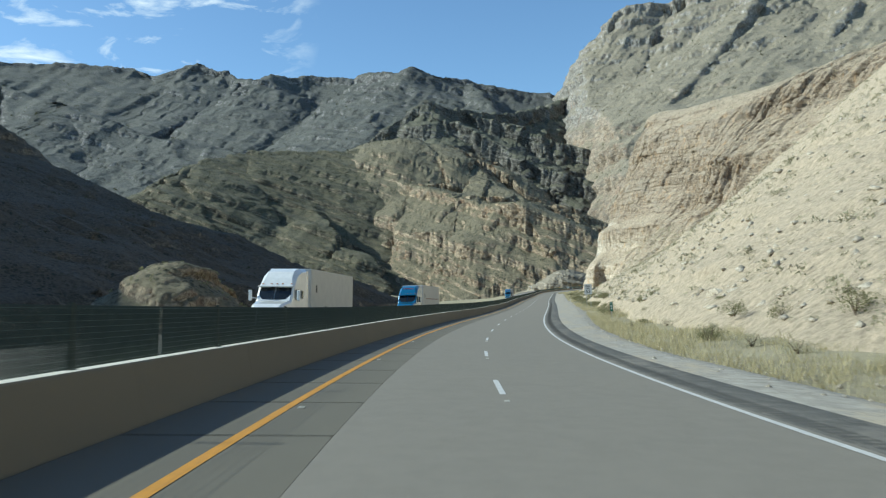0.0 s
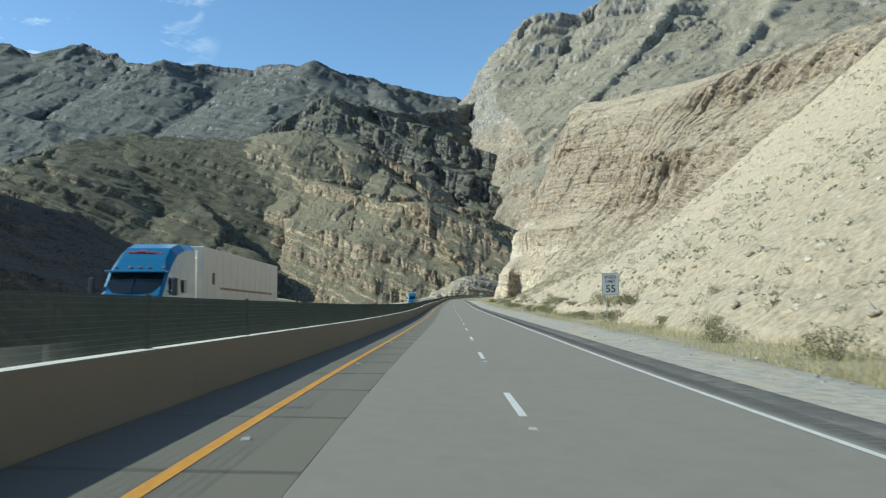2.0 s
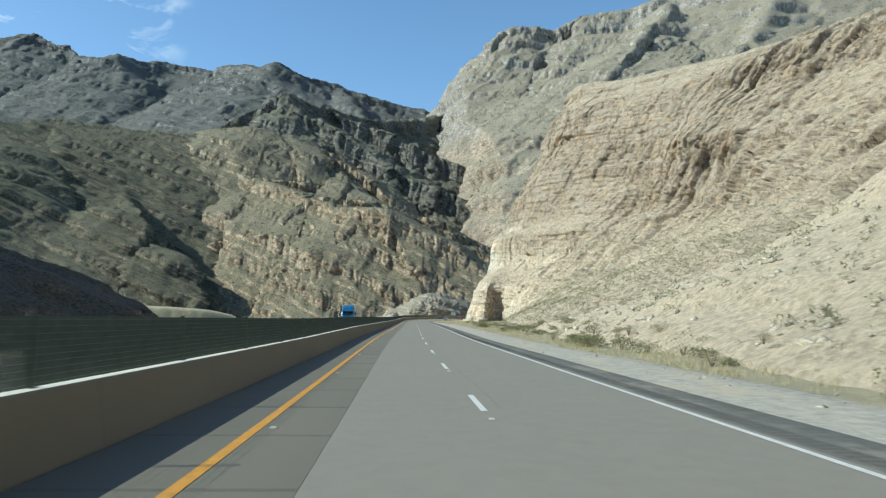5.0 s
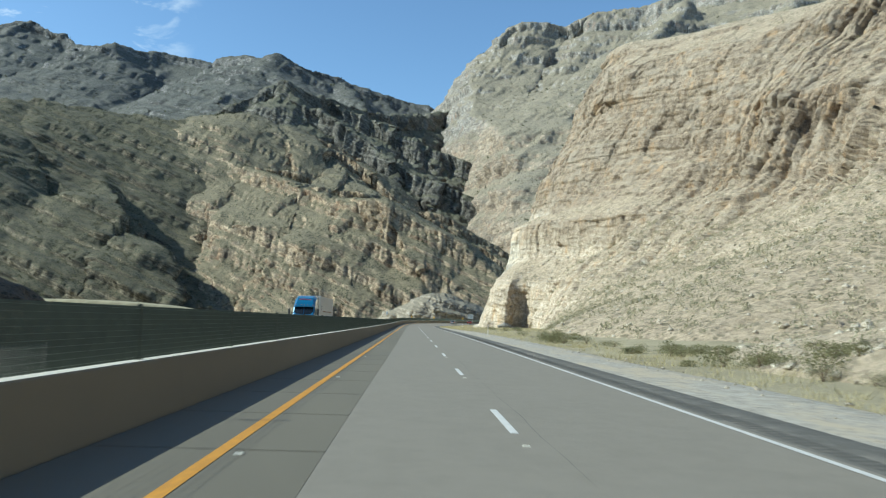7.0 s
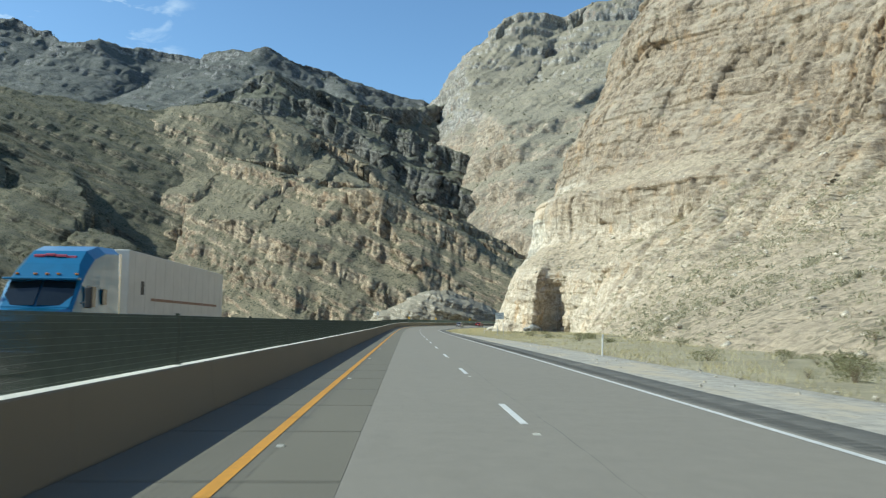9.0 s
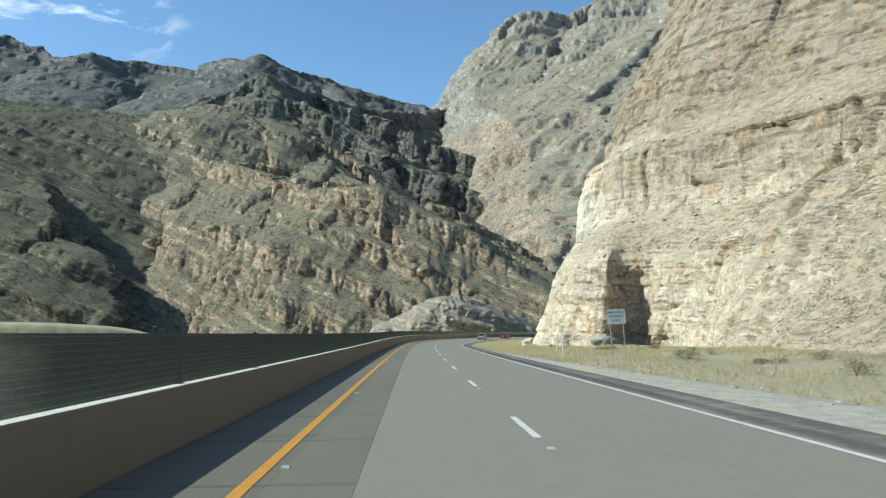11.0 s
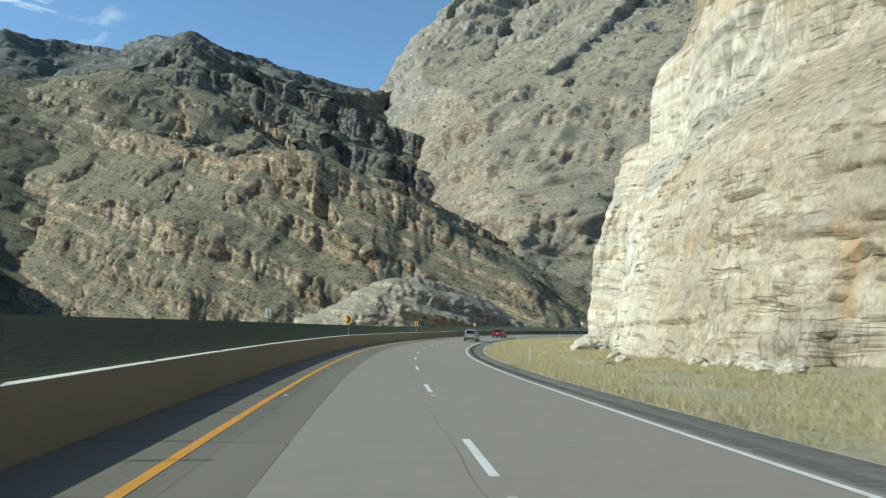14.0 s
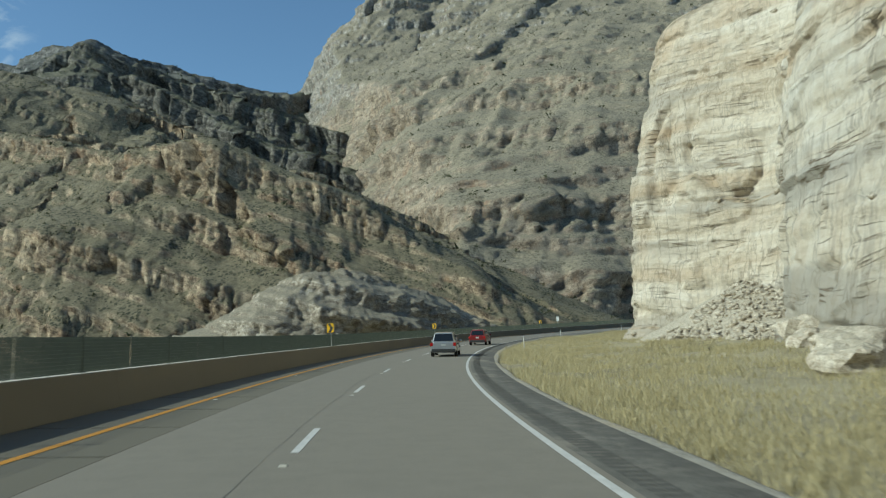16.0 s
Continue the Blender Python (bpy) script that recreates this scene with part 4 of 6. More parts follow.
ridge_spurs = (
    (((-2320, 2680, 985), (-2123, 2700, 983), (-1998, 2720, 981), (-1787, 2750, 963), (-1469, 2750, 918), (-1387, 2740, 871), (-1309, 2740, 889), (-1224, 2750, 911), (-1122, 2700, 864), (-1001, 2600, 787), (-900, 2500, 752), (-823, 2400, 737), (-780, 2450, 728), (-731, 2500, 746), (-558, 2450, 710), (-490, 2300, 675), (-384, 2060, 604)), HIGH, HIGH),
    (((-384, 2050, 602), (-357, 2020, 580), (-310, 2000, 594), (-240, 2020, 572), (-161, 2050, 556), (-61, 2050, 528), (30, 2050, 508), (94, 2040, 482), (160, 2000, 470)), HIGH, HIGH),
    # spurs towards the gorge
    (((-823, 2400, 737), (-767, 2300, 634), (-707, 2150, 515), (-612, 1950, 406), (-560, 1800, 310)), STEEP, LIT),
    (((-1001, 2600, 787), (-997, 2450, 671), (-952, 2250, 544), (-764, 2000, 444), (-700, 1850, 330)), STEEP, LIT),
    (((-1224, 2750, 911), (-1264, 2600, 795), (-1100, 2350, 600), (-1011, 2200, 520)), STEEP, LIT),
    (((-1469, 2750, 918), (-1480, 2600, 800), (-1400, 2400, 640)), STEEP, LIT),
    (((-1787, 2750, 963), (-1800, 2550, 800), (-1613, 2200, 722), (-1297, 2050, 589), (-985, 1900, 454), (-714, 1780, 368), (-600, 1700, 280)), STEEP, LIT),
    (((-600, 2470, 715), (-560, 2300, 560), (-520, 2100, 440)), STEEP, LIT),
    (((-310, 2000, 594), (-342, 1850, 474), (-376, 1700, 390), (-374, 1600, 326)), ((0, 0), (30, 12), (120, 80), (300, 190)), LIT),
    (((-161, 2050, 556), (-118, 1850, 459), (-84, 1700, 390)), STEEP, LIT),
)
xs = np.concatenate([np.arange(-2300, -1250, 12.0), np.arange(-1250, 160, 4.5)])
spur_massif("far_ridge", ridge_spurs, xs, 1480.0, 3100.0, 330, 150.0, slopes(((60, 12.0, 0.35, 0.0), (24, 7.0, 0.3, 0.0), (10, 3.0, 0.3, 0.0)), 7.0, 22.0, 18.0, 80.0, (0.45, 0.1), 8.0, 150.0, 71, 2.2), M["far_ridge"], "far blue-grey jagged ridge across the gorge", near=900.0, round_off=6.0)

WALL = ((0, 0), (12, 10), (40, 62), (120, 122), (136, 148), (280, 250), (600, 430))
RIB = ((0, 0), (8, 5), (30, 34), (120, 96), (300, 200), (600, 360))
FLUTED = ((0, 0), (6, 3), (20, 40), (34, 62), (110, 104), (260, 190), (420, 260))
peak_spurs = (
    (((96, 1960, 518), (154, 1940, 563), (186, 1925, 625), (202, 1902, 650), (233, 1898, 664), (328, 1896, 660), (399, 1886, 694), (480, 1870, 700), (613, 1830, 735), (757, 1750, 745), (960, 1640, 700)), HIGH, WALL),
    # ribs down the face
    (((328, 1896, 640), (236, 1760, 498), (161, 1620, 359), (116, 1480, 255), (98, 1380, 195)), RIB, RIB),
    (((545, 1760, 676), (500, 1690, 600), (416, 1620, 505), (309, 1520, 404), (221, 1400, 289), (150, 1290, 189)), RIB, LIT),
    (((757, 1700, 700), (601, 1500, 502), (490, 1380, 380), (430, 1290, 320)), RIB, LIT),
    (((186, 1925, 610), (160, 1830, 510), (130, 1720, 410), (112, 1600, 320)), RIB, RIB),
    # the fluted band and the slope below it
    (((96, 1330, 178), (121, 1300, 194), (168, 1240, 208), (226, 1190, 226), (262, 1155, 216), (300, 1110, 200), (380, 1060, 190), (500, 1000, 190)), ((0, 0), (60, 6), (160, 40), (300, 120)), FLUTED),
    (((250, 1160, 140), (190, 1060, 84), (152, 960, 33), (140, 900, 8)), LIT, LIT),
)
xs = np.concatenate([np.arange(20, 560, 2.4), np.arange(560, 1000, 8.0)])
spur_massif("far_peak", peak_spurs, xs, 840.0, 2400.0, 480, -8.0, slopes(((46, 11.0, 0.45, 0.583), (18, 5.0, 0.35, 0.0), (7, 1.8, 0.3, 0.0)), 5.0, 10.0, 9.0, 40.0, (0.0, -0.13), 3.0, 90.0, 61, 1.2, (0.8, -0.6)), M["grey_peak"], "high grey brown limestone peak with a cliffed summit", near=500.0, round_off=4.0, foot=880.0, cap=lambda x, y: 195 + 0.48 * (y - 1250) + 2.2 * (x - 96))

massif("left_hill", levels(
    (-6, [(-120, -260), (-104, -120), (-92, 0), (-82, 100), (-74, 190), (-66, 270), (-60, 340), (-56, 385), (-58, 412), (-66, 440)]),
    ([12, 12, 12, 12, 12, 11, 9, 7, 4, -6], [(-150, -258), (-132, -118), (-120, 0), (-108, 100), (-100, 190), (-92, 268), (-84, 336), (-78, 382), (-80, 410), (-88, 450)]),
    ([55, 52, 50, 48, 42, 38, 31, 30, 24, 0], [(-215, -255), (-198, -115), (-186, 0), (-176, 100), (-160, 185), (-148, 262), (-138, 334), (-134, 392), (-136, 420), (-146, 490)]),
    ([120, 115, 110, 108, 104, 98, 90, 87, 70, 20], [(-310, -250), (-292, -112), (-282, 0), (-274, 95), (-268, 180), (-262, 258), (-256, 330), (-252, 394), (-256, 430), (-266, 530)]),
    ([195, 195, 192, 190, 186, 182, 176, 168, 130, 60], [(-390, -245), (-372, -110), (-360, 0), (-352, 95), (-346, 180), (-342, 260), (-336, 335), (-338, 400), (-352, 450), (-370, 560)]),
    ([270, 270, 268, 265, 262, 260, 258, 255, 215, 140], [(-490, -240), (-468, -105), (-456, 0), (-446, 95), (-440, 185), (-434, 265), (-428, 345), (-440, 420), (-466, 480), (-490, 590)]),
    ([250, 250, 250, 250, 240, 230, 220, 200, 160, 80], [(-800, -230), (-780, -100), (-770, 0), (-760, 100), (-750, 190), (-740, 270), (-730, 350), (-720, 430), (-720, 500), (-720, 610)]),
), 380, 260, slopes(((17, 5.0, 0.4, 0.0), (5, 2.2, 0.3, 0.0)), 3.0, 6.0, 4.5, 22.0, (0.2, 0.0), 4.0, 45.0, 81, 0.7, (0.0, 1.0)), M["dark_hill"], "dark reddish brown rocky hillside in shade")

massif("left_outcrop", levels(
    (-4, [(-93.2, 178.2), (-84.5, 159), (-72.9, 147), (-61.3, 143.4), (-52.6, 149.4), (-48.2, 161.4), (-51.2, 178.2)]),
    ([1, 2.5, 3, 3.2, 3, 2.5, 1], [(-90.3, 179.4), (-81.6, 162.6), (-71.5, 151.8), (-61.3, 148.2), (-55.5, 154.2), (-52.6, 163.8), (-55.5, 178.2)]),
    ([3, 7, 9.5, 10, 9, 6.5, 3], [(-86, 180.6), (-77.2, 167.4), (-70, 159), (-62.8, 156.6), (-59.9, 160.2), (-58.4, 167.4), (-59.9, 179.4)]),
    ([3, 7.5, 10, 10.5, 9.5, 6.5, 3], [(-84.5, 185.4), (-75.8, 175.8), (-70, 169.8), (-64.2, 167.4), (-61.3, 171), (-61.3, 175.8), (-62.8, 185.4)]),
    (-4, [(-81.6, 202.2), (-75.8, 199.8), (-70, 198.6), (-65.7, 198.6), (-62.8, 199.8), (-61.3, 202.2), (-61.3, 207)]),
), 130, 80, slopes(((5, 1.2, 0.4, 0.0), (1.8, 0.4, 0.3, 0.0)), 0.8, 2.6, 1.2, 8.0, (0.3, 0.0), 1.5, 9.0, 95, 0.5), M["brown_hill"], "sunlit rocky outcrop below the dark hillside", "outcrop")

massif("dirt_terrace", levels(
    (-4, [(-300, 770), (-262, 762), (-222, 757), (-184, 757), (-148, 762), (-122, 772)]),
    ([1, 4, 5, 5, 4, 1], [(-298, 772), (-261, 765), (-221, 760), (-184, 760), (-149, 765), (-124, 774)]),
    ([2, 6, 7.4, 7.4, 6, 2], [(-296, 778), (-260, 770), (-220, 766), (-184, 766), (-150, 770), (-127, 778)]),
    ([2, 5.5, 6.8, 6.8, 5.5, 2], [(-292, 800), (-258, 800), (-220, 800), (-184, 800), (-152, 800), (-132, 800)]),
    (-4, [(-290, 812), (-258, 812), (-220, 812), (-184, 812), (-152, 812), (-134, 812)]),
), 200, 40, crags(4.0, 0.3, 0.1, 2.0, (0, 0), 0.6, 20.0, 99, rough=0.3), M["ground"], "pale dirt terrace at the foot of the hill", "terrace")

massif("rock_knoll", levels(
    (-1.5, [(-24, 690), (-14, 668), (-4, 658), (10, 655), (24, 656), (38, 662), (52, 676), (64, 694)]),
    ([1, 5, 7, 8, 8, 7, 5, 1], [(-22, 691), (-10, 669), (-1, 661), (11, 658), (24, 659), (37, 665), (50, 679), (62, 695)]),
    ([1.5, 8, 13, 16.5, 16, 13, 10, 2], [(-18, 693), (-5, 675), (4, 671), (13, 670), (22, 671), (34, 675), (46, 686), (58, 697)]),
    ([1.0, 8, 13, 17, 17, 14, 10, 2], [(-14, 698), (0, 686), (7, 682), (14, 682), (22, 683), (33, 686), (44, 694), (55, 702)]),
    (-1.5, [(-10, 715), (4, 712), (10, 710), (16, 710), (24, 711), (33, 712), (42, 714), (52, 716)]),
), 220, 110, slopes(((6, 2.4, 0.4, 0.0), (2, 0.8, 0.3, 0.0)), 1.6, 2.6, 2.5, 9.0, (0.3, 0.0), 2.0, 14.0, 91, 1.0), M["knoll"], "pale rocky knoll beyond the opposite lanes", "knoll")

# ---- carriageways ----
def strip(name, us, s0, s1, h, material, label, category="road", step=2.0, kind="structure"):
    ss = np.arange(s0, s1 + 0.01, step)
    us = np.asarray(us, dtype=float)
    hs = np.broadcast_to(np.asarray(h, dtype=float), us.shape)
    v = np.stack([on_road(ss, np.full(len(ss), u), hh) for u, hh in zip(us, hs)], 1)
    me = mesh_from(name, v.reshape(-1, 3), grid_faces(len(us), len(ss)), material, True)
    ob = new(name, me)
    return tagged(ob, label, category, kind=kind)


road = strip("road", [-2.55, -1.2, 0.2, 1.6, 2.8, 3.98], -140, 750, 0.0, M["asphalt"], "two-lane worn grey asphalt highway")
shoulder = strip("road_shoulder", [3.98, 4.6, 5.35, 5.45], -140, 750, [-0.004, -0.006, -0.02, -0.08], M["old_asphalt"], "patchy dark asphalt road shoulder")
def verge_width(s):
    """Outer edge of the gravel: a wide strip on the straight, a narrow one round the curve."""
    return np.interp(s, [-140, 60, 120, 380, 450, 760], [7.0, 7.4, 8.7, 8.7, 5.75, 5.6])


vs = np.arange(-140, 751, 2.0)
vv = np.stack([on_road(vs, 5.36 + (verge_width(vs) + 0.25 * fbm(np.stack([vs / 5, 0 * vs, 0 * vs], -1), 3, seed=9) - 5.36) * f, h) for f, h in ((0, -0.03), (0.35, -0.045), (0.7, -0.06), (1, -0.09), (1.15, -0.3))], 1)
verge = tagged(new("gravel_verge", mesh_from("gravel_verge", vv.reshape(-1, 3), grid_faces(5, len(vs)), M["gravel"], True)), "pale gravel verge beside the shoulder", "verge", kind="structure")
opposite = strip("road_opposite", [-18.3, -15, -12, -9, -6.3], -140, 750, -0.01, M["asphalt"], "opposite carriageway of grey asphalt behind the barrier")
base = strip("median_shoulder", [-6.35, -5.3, -4.0, -2.53], -140, 750, -0.03, M["joint"], "dark bed of the median shoulder", "road")

DASH, FIRST = 12.192, 4.25


def flat_box(w, l, h):
    bm = bmesh.new()
    box(bm, (-w / 2, -l / 2, -0.02), (w / 2, l / 2, h))
    me = bpy.data.meshes.new("piece")
    bm.to_mesh(me)
    bm.free()
    return me


# solid lines
tagged(strip("median_line", [-3.83, -3.67], -140, 750, 0.009, M["yellow_line"], "worn solid yellow edge line"), category="road line")
tagged(strip("edge_line", [3.73, 3.86], -140, 750, 0.006, M["white_line"], "worn solid white edge line"), category="road line")
tagged(strip("opposite_line", [-14.95, -14.82], -140, 750, -0.004, M["white_line"], "worn solid white edge line of the opposite lanes"), category="road line")
tagged(strip("opposite_median_line", [-7.45, -7.30], -140, 750, -0.004, M["yellow_line"], "worn solid yellow line of the opposite lanes"), category="road line")

# broken lane line and raised markers
dash_mesh = flat_box(0.12, 3.05, 0.006)
dash_mesh.materials.append(M["white_line"])
for k in range(-10, 60):
    share("lane_dash", dash_mesh, road, lie_pose(FIRST + k * DASH + 1.525, 0.0))
bm = bmesh.new()
made = box(bm, (-0.055, -0.05, 0.0), (0.055, 0.05, 0.02))
for v in made:
    if v.co.z > 0.01:
        v.co.x, v.co.y = v.co.x * 0.8, v.co.y * 0.6
marker_mesh = bpy.data.meshes.new("marker")
bm.to_mesh(marker_mesh)
bm.free()
marker_mesh.materials.append(plain("ivory road marker", (0.45, 0.43, 0.36), 0.4))
for k in range(-4, 54):
    share("road_marker", marker_mesh, road, lie_pose(FIRST + k * DASH - 1.2, 0.0))
    share("road_marker", marker_mesh, road, lie_pose(FIRST + k * DASH - 2.4, -3.5, 0.008))

# wandering dark cracks along the lane joint
bm = bmesh.new()
for first_s, last_s, u0 in ((200, 352, 0.38), (400, 560, -0.3)):
    ss = np.arange(first_s, last_s, 0.5)
    sway = u0 + 0.16 * fbm(np.stack([ss / 7, 0 * ss + u0, 0 * ss], -1), 4, 0.6, seed=19)
    wide = 0.002 + 0.006 * np.clip(0.5 + fbm(np.stack([ss / 4, 0 * ss, 0 * ss + u0], -1), 3, seed=20), 0, 1)
    left, right = on_road(ss, sway - wide, 0.004), on_road(ss, sway + wide, 0.004)
    pairs = [(bm.verts.new(a), bm.verts.new(b)) for a, b in zip(left.tolist(), right.tolist())]
    for (a, b), (c, d) in zip(pairs[:-1], pairs[1:]):
        bm.faces.new((a, b, d, c))
part("crack_seal", bm, M["old_asphalt"], road, "thin dark crack along the lane joint")

# rumble strip milled into the shoulder
ss = np.arange(-20.0, 640.0, 0.3)
corners = [on_road(ss + a, np.full(len(ss), u), -0.001) for a, u in ((-0.07, 4.12), (-0.07, 4.5), (0.07, 4.5), (0.07, 4.12))]
rumble = tagged(new("rumble_strip", mesh_from("rumble_strip", np.stack(corners, 1).reshape(-1, 3), np.arange(4 * len(ss)).reshape(-1, 4), M["rumble"])), "dark milled rumble strip beside the edge line", "road", kind="stuff")

# concrete slabs of the median shoulder, 3.65 m long with open joints
slab_mesh = flat_box(2.772, 3.612, 0.032)
slab_mesh.materials.append(M["slab"])
for k in range(0, 178):
    share("slab", slab_mesh, base, lie_pose(k * 3.65 + 0.9, -3.937, -0.029))

# ---- median barrier with its anti-glare screen ----
barrier = tagged(new("median_barrier"), "tan concrete median barrier, sunlight painted into its paler top", "barrier", kind="structure")
PROF = np.array([(-0.27, -0.06), (-0.15, 0.85), (-0.13, 0.875), (0.13, 0.875), (0.15, 0.85), (0.27, -0.06)])


def barrier_piece(s0, s1, n=4):
    """One cast length of the wall, bent along the road."""
    ss = np.linspace(s0, s1, n)
    v = np.stack([on_road(ss, np.full(n, -5.66 + x), z) for x, z in PROF], 1)
    k = len(PROF)
    f = [(a * k + i, a * k + (i + 1) % k, (a + 1) * k + (i + 1) % k, (a + 1) * k + i) for a in range(n - 1) for i in range(k)]
    me = bpy.data.meshes.new("barrier_segment")
    me.from_pydata(v.reshape(-1, 3).tolist(), [], f + [tuple(range(k))[::-1], tuple((n - 1) * k + i for i in range(k))])
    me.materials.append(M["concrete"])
    me.materials.append(M["lit_top_concrete"])
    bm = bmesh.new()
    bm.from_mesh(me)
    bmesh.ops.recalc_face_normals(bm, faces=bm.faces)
    # upward faces take the pale tone, painted sunlight along the top
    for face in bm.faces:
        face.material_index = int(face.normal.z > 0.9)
    bm.to_mesh(me)
    bm.free()
    return me


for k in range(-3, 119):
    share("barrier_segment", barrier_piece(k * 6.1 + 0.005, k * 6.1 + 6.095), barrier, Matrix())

screen = tagged(new("glare_screen"), "dark weathered steel anti-glare screen on the barrier", "screen", kind="structure")
bm = bmesh.new()
for k in range(43):
    y = -1.49 + k * 0.0708
    box(bm, (-0.015, y - 0.0015, 0.0), (0.015, y + 0.0015, 0.80))
for k in range(10):
    z = 0.035 + k * 0.081
    made = box(bm, (0.0155, -1.525, z - 0.0012), (0.018, 1.525, z + 0.0012))
    for face in {f for v in made for f in v.link_faces}:
        face.material_index = 1
panel_mesh = bpy.data.meshes.new("screen_panel")
bm.to_mesh(panel_mesh)
bm.free()
panel_mesh.materials.append(M["screen"])
panel_mesh.materials.append(plain("pale green steel wire", (0.15, 0.17, 0.135), 0.6, 0.1))
bm = bmesh.new()
box(bm, (-0.03, -0.03, 0.0), (0.03, 0.03, 0.84))
box(bm, (-0.07, -0.07, 0.0), (0.07, 0.07, 0.015))
post_mesh = bpy.data.meshes.new("post")
bm.to_mesh(post_mesh)
bm.free()
post_mesh.materials.append(M["screen"])
for k in range(-6, 238):
    share("screen_panel", panel_mesh, screen, lie_pose(k * 3.05, -5.72, 0.88))
    if k % 2 == 0:
        share("post", post_mesh, screen, lie_pose(k * 3.05 - 1.525, -5.72, 0.875))


# ---- roadside posts and signs ----
M["post_white"] = plain("white plastic", (0.62, 0.61, 0.57), 0.5)
M["sign_white"] = plain("faded white sign sheeting", (0.50, 0.51, 0.49), 0.4, vary=0.05)
M["sign_black"] = plain("black sign sheeting", (0.035, 0.035, 0.035), 0.45)
M["sign_blue"] = plain("faded dark blue lettering", (0.10, 0.14, 0.22), 0.5)
M["sign_yellow"] = plain("yellow reflective sheeting", (0.72, 0.43, 0.015), 0.35, vary=0.05)
M["sign_green"] = plain("green reflective sheeting", (0.02, 0.14, 0.075), 0.4, vary=0.05)
M["sign_back"] = plain("bare aluminium sign back", (0.55, 0.56, 0.55), 0.45, 0.3)


def plate(name, w, h, thick, material, parent, label="", radius=0.04, at=(0, 0, 0)):
    """A thin upright sheet with rounded corners, facing the traffic (towards -y)."""
    bm = bmesh.new()
    ring = []
    for cx, cz, a in ((1, 1, 0), (-1, 1, 90), (-1, -1, 180), (1, -1, 270)):
        for k in range(5):
            t = radians(a + k * 22.5)
            ring.append(bm.verts.new((cx * (w / 2 - radius) + radius * math.cos(t), 0, cz * (h / 2 - radius) + radius * math.sin(t))))
    f = bm.faces.new(ring)
    out = bmesh.ops.extrude_face_region(bm, geom=[f])
    bmesh.ops.translate(bm, verts=[v for v in out["geom"] if isinstance(v, bmesh.types.BMVert)], vec=(0, thick, 0))
    bmesh.ops.recalc_face_normals(bm, faces=bm.faces)
    ob = part(name, bm, material, parent, label)
    ob.location = at
    return ob


def lettering(text, size, material, parent, at, name="lettering"):
    cu = bpy.data.curves.new("text", "FONT")
    cu.body, cu.size, cu.align_x, cu.align_y, cu.extrude, cu.offset = text, size, "CENTER", "CENTER", 0.002, 0.012 * size
    ob = new("text", cu)
    me = bpy.data.meshes.new_from_object(ob.evaluated_get(bpy.context.evaluated_depsgraph_get()))
    bpy.data.objects.remove(ob)
    me.materials.clear()
    me.materials.append(material)
    made = new(name, me)
    made.parent = parent
    made.matrix_basis = Matrix.Translation(at) @ pose(0, 0, 0, 90, 0, 0)
    return made


def speed_sign():
    root = new("speed_sign")
    for x in (-0.3, 0.3):
        bm = bmesh.new()
        box(bm, (x - 0.025, 0.01, -0.9), (x + 0.025, 0.06, 3.4), bevel=0.004)
        part("post", bm, M["steel"], root)
    plate("panel", 1.12, 1.52, 0.006, M["sign_white"], root, at=(0, 0, 2.78))
    plate("border", 1.08, 1.48, 0.004, M["sign_black"], root, at=(0, -0.004, 2.78))
    plate("face", 1.045, 1.445, 0.004, M["sign_white"], root, at=(0, -0.008, 2.78))
    lettering("SPEED", 0.30, M["sign_black"], root, (0, -0.011, 3.25))
    lettering("LIMIT", 0.30, M["sign_black"], root, (0, -0.011, 2.95))
    lettering("55", 0.72, M["sign_black"], root, (0, -0.011, 2.44))
    return tagged(root, "weathered white speed limit sign on two steel posts", "road sign")


speed_sign().matrix_basis = road_pose(144.0, 10.0, 0.0, -6)


def parking_sign():
    root = new("parking_sign")
    for x in (-0.42, 0.42):
        bm = bmesh.new()
        box(bm, (x - 0.03, 0.01, -0.6), (x + 0.03, 0.07, 3.1), bevel=0.004)
        part("post", bm, M["steel"], root)
    plate("panel", 1.22, 0.95, 0.006, M["sign_white"], root, at=(0, 0, 2.65))
    lettering("EMERGENCY", 0.2, M["sign_blue"], root, (0, -0.004, 2.94))
    lettering("PARKING", 0.22, M["sign_blue"], root, (0, -0.004, 2.67))
    lettering("ONLY", 0.22, M["sign_blue"], root, (0, -0.004, 2.40))
    return tagged(root, "white emergency parking sign on two thin posts", "road sign")


parking_sign().matrix_basis = road_pose(421, 11.4, 0.06, -4) @ pose(0, 0, 0, 0, -4, 0)


def mile_marker():
    root = new("mile_marker")
    bm = bmesh.new()
    box(bm, (-0.025, 0.006, -0.3), (0.025, 0.045, 1.6), bevel=0.003)
    part("post", bm, M["steel"], root)
    plate("panel", 0.26, 0.92, 0.005, M["sign_green"], root, at=(0, 0, 1.5))
    for k, h in enumerate((0.09, 0.19, 0.19)):
        plate("bar", 0.15, h, 0.003, M["sign_white"], root, "plain white bar", 0.01, (0, -0.004, 1.83 - 0.27 * k))
    return tagged(root, "small green mile marker on a steel post", "road sign")


mile_marker().matrix_basis = road_pose(104, 10.4, -0.3)


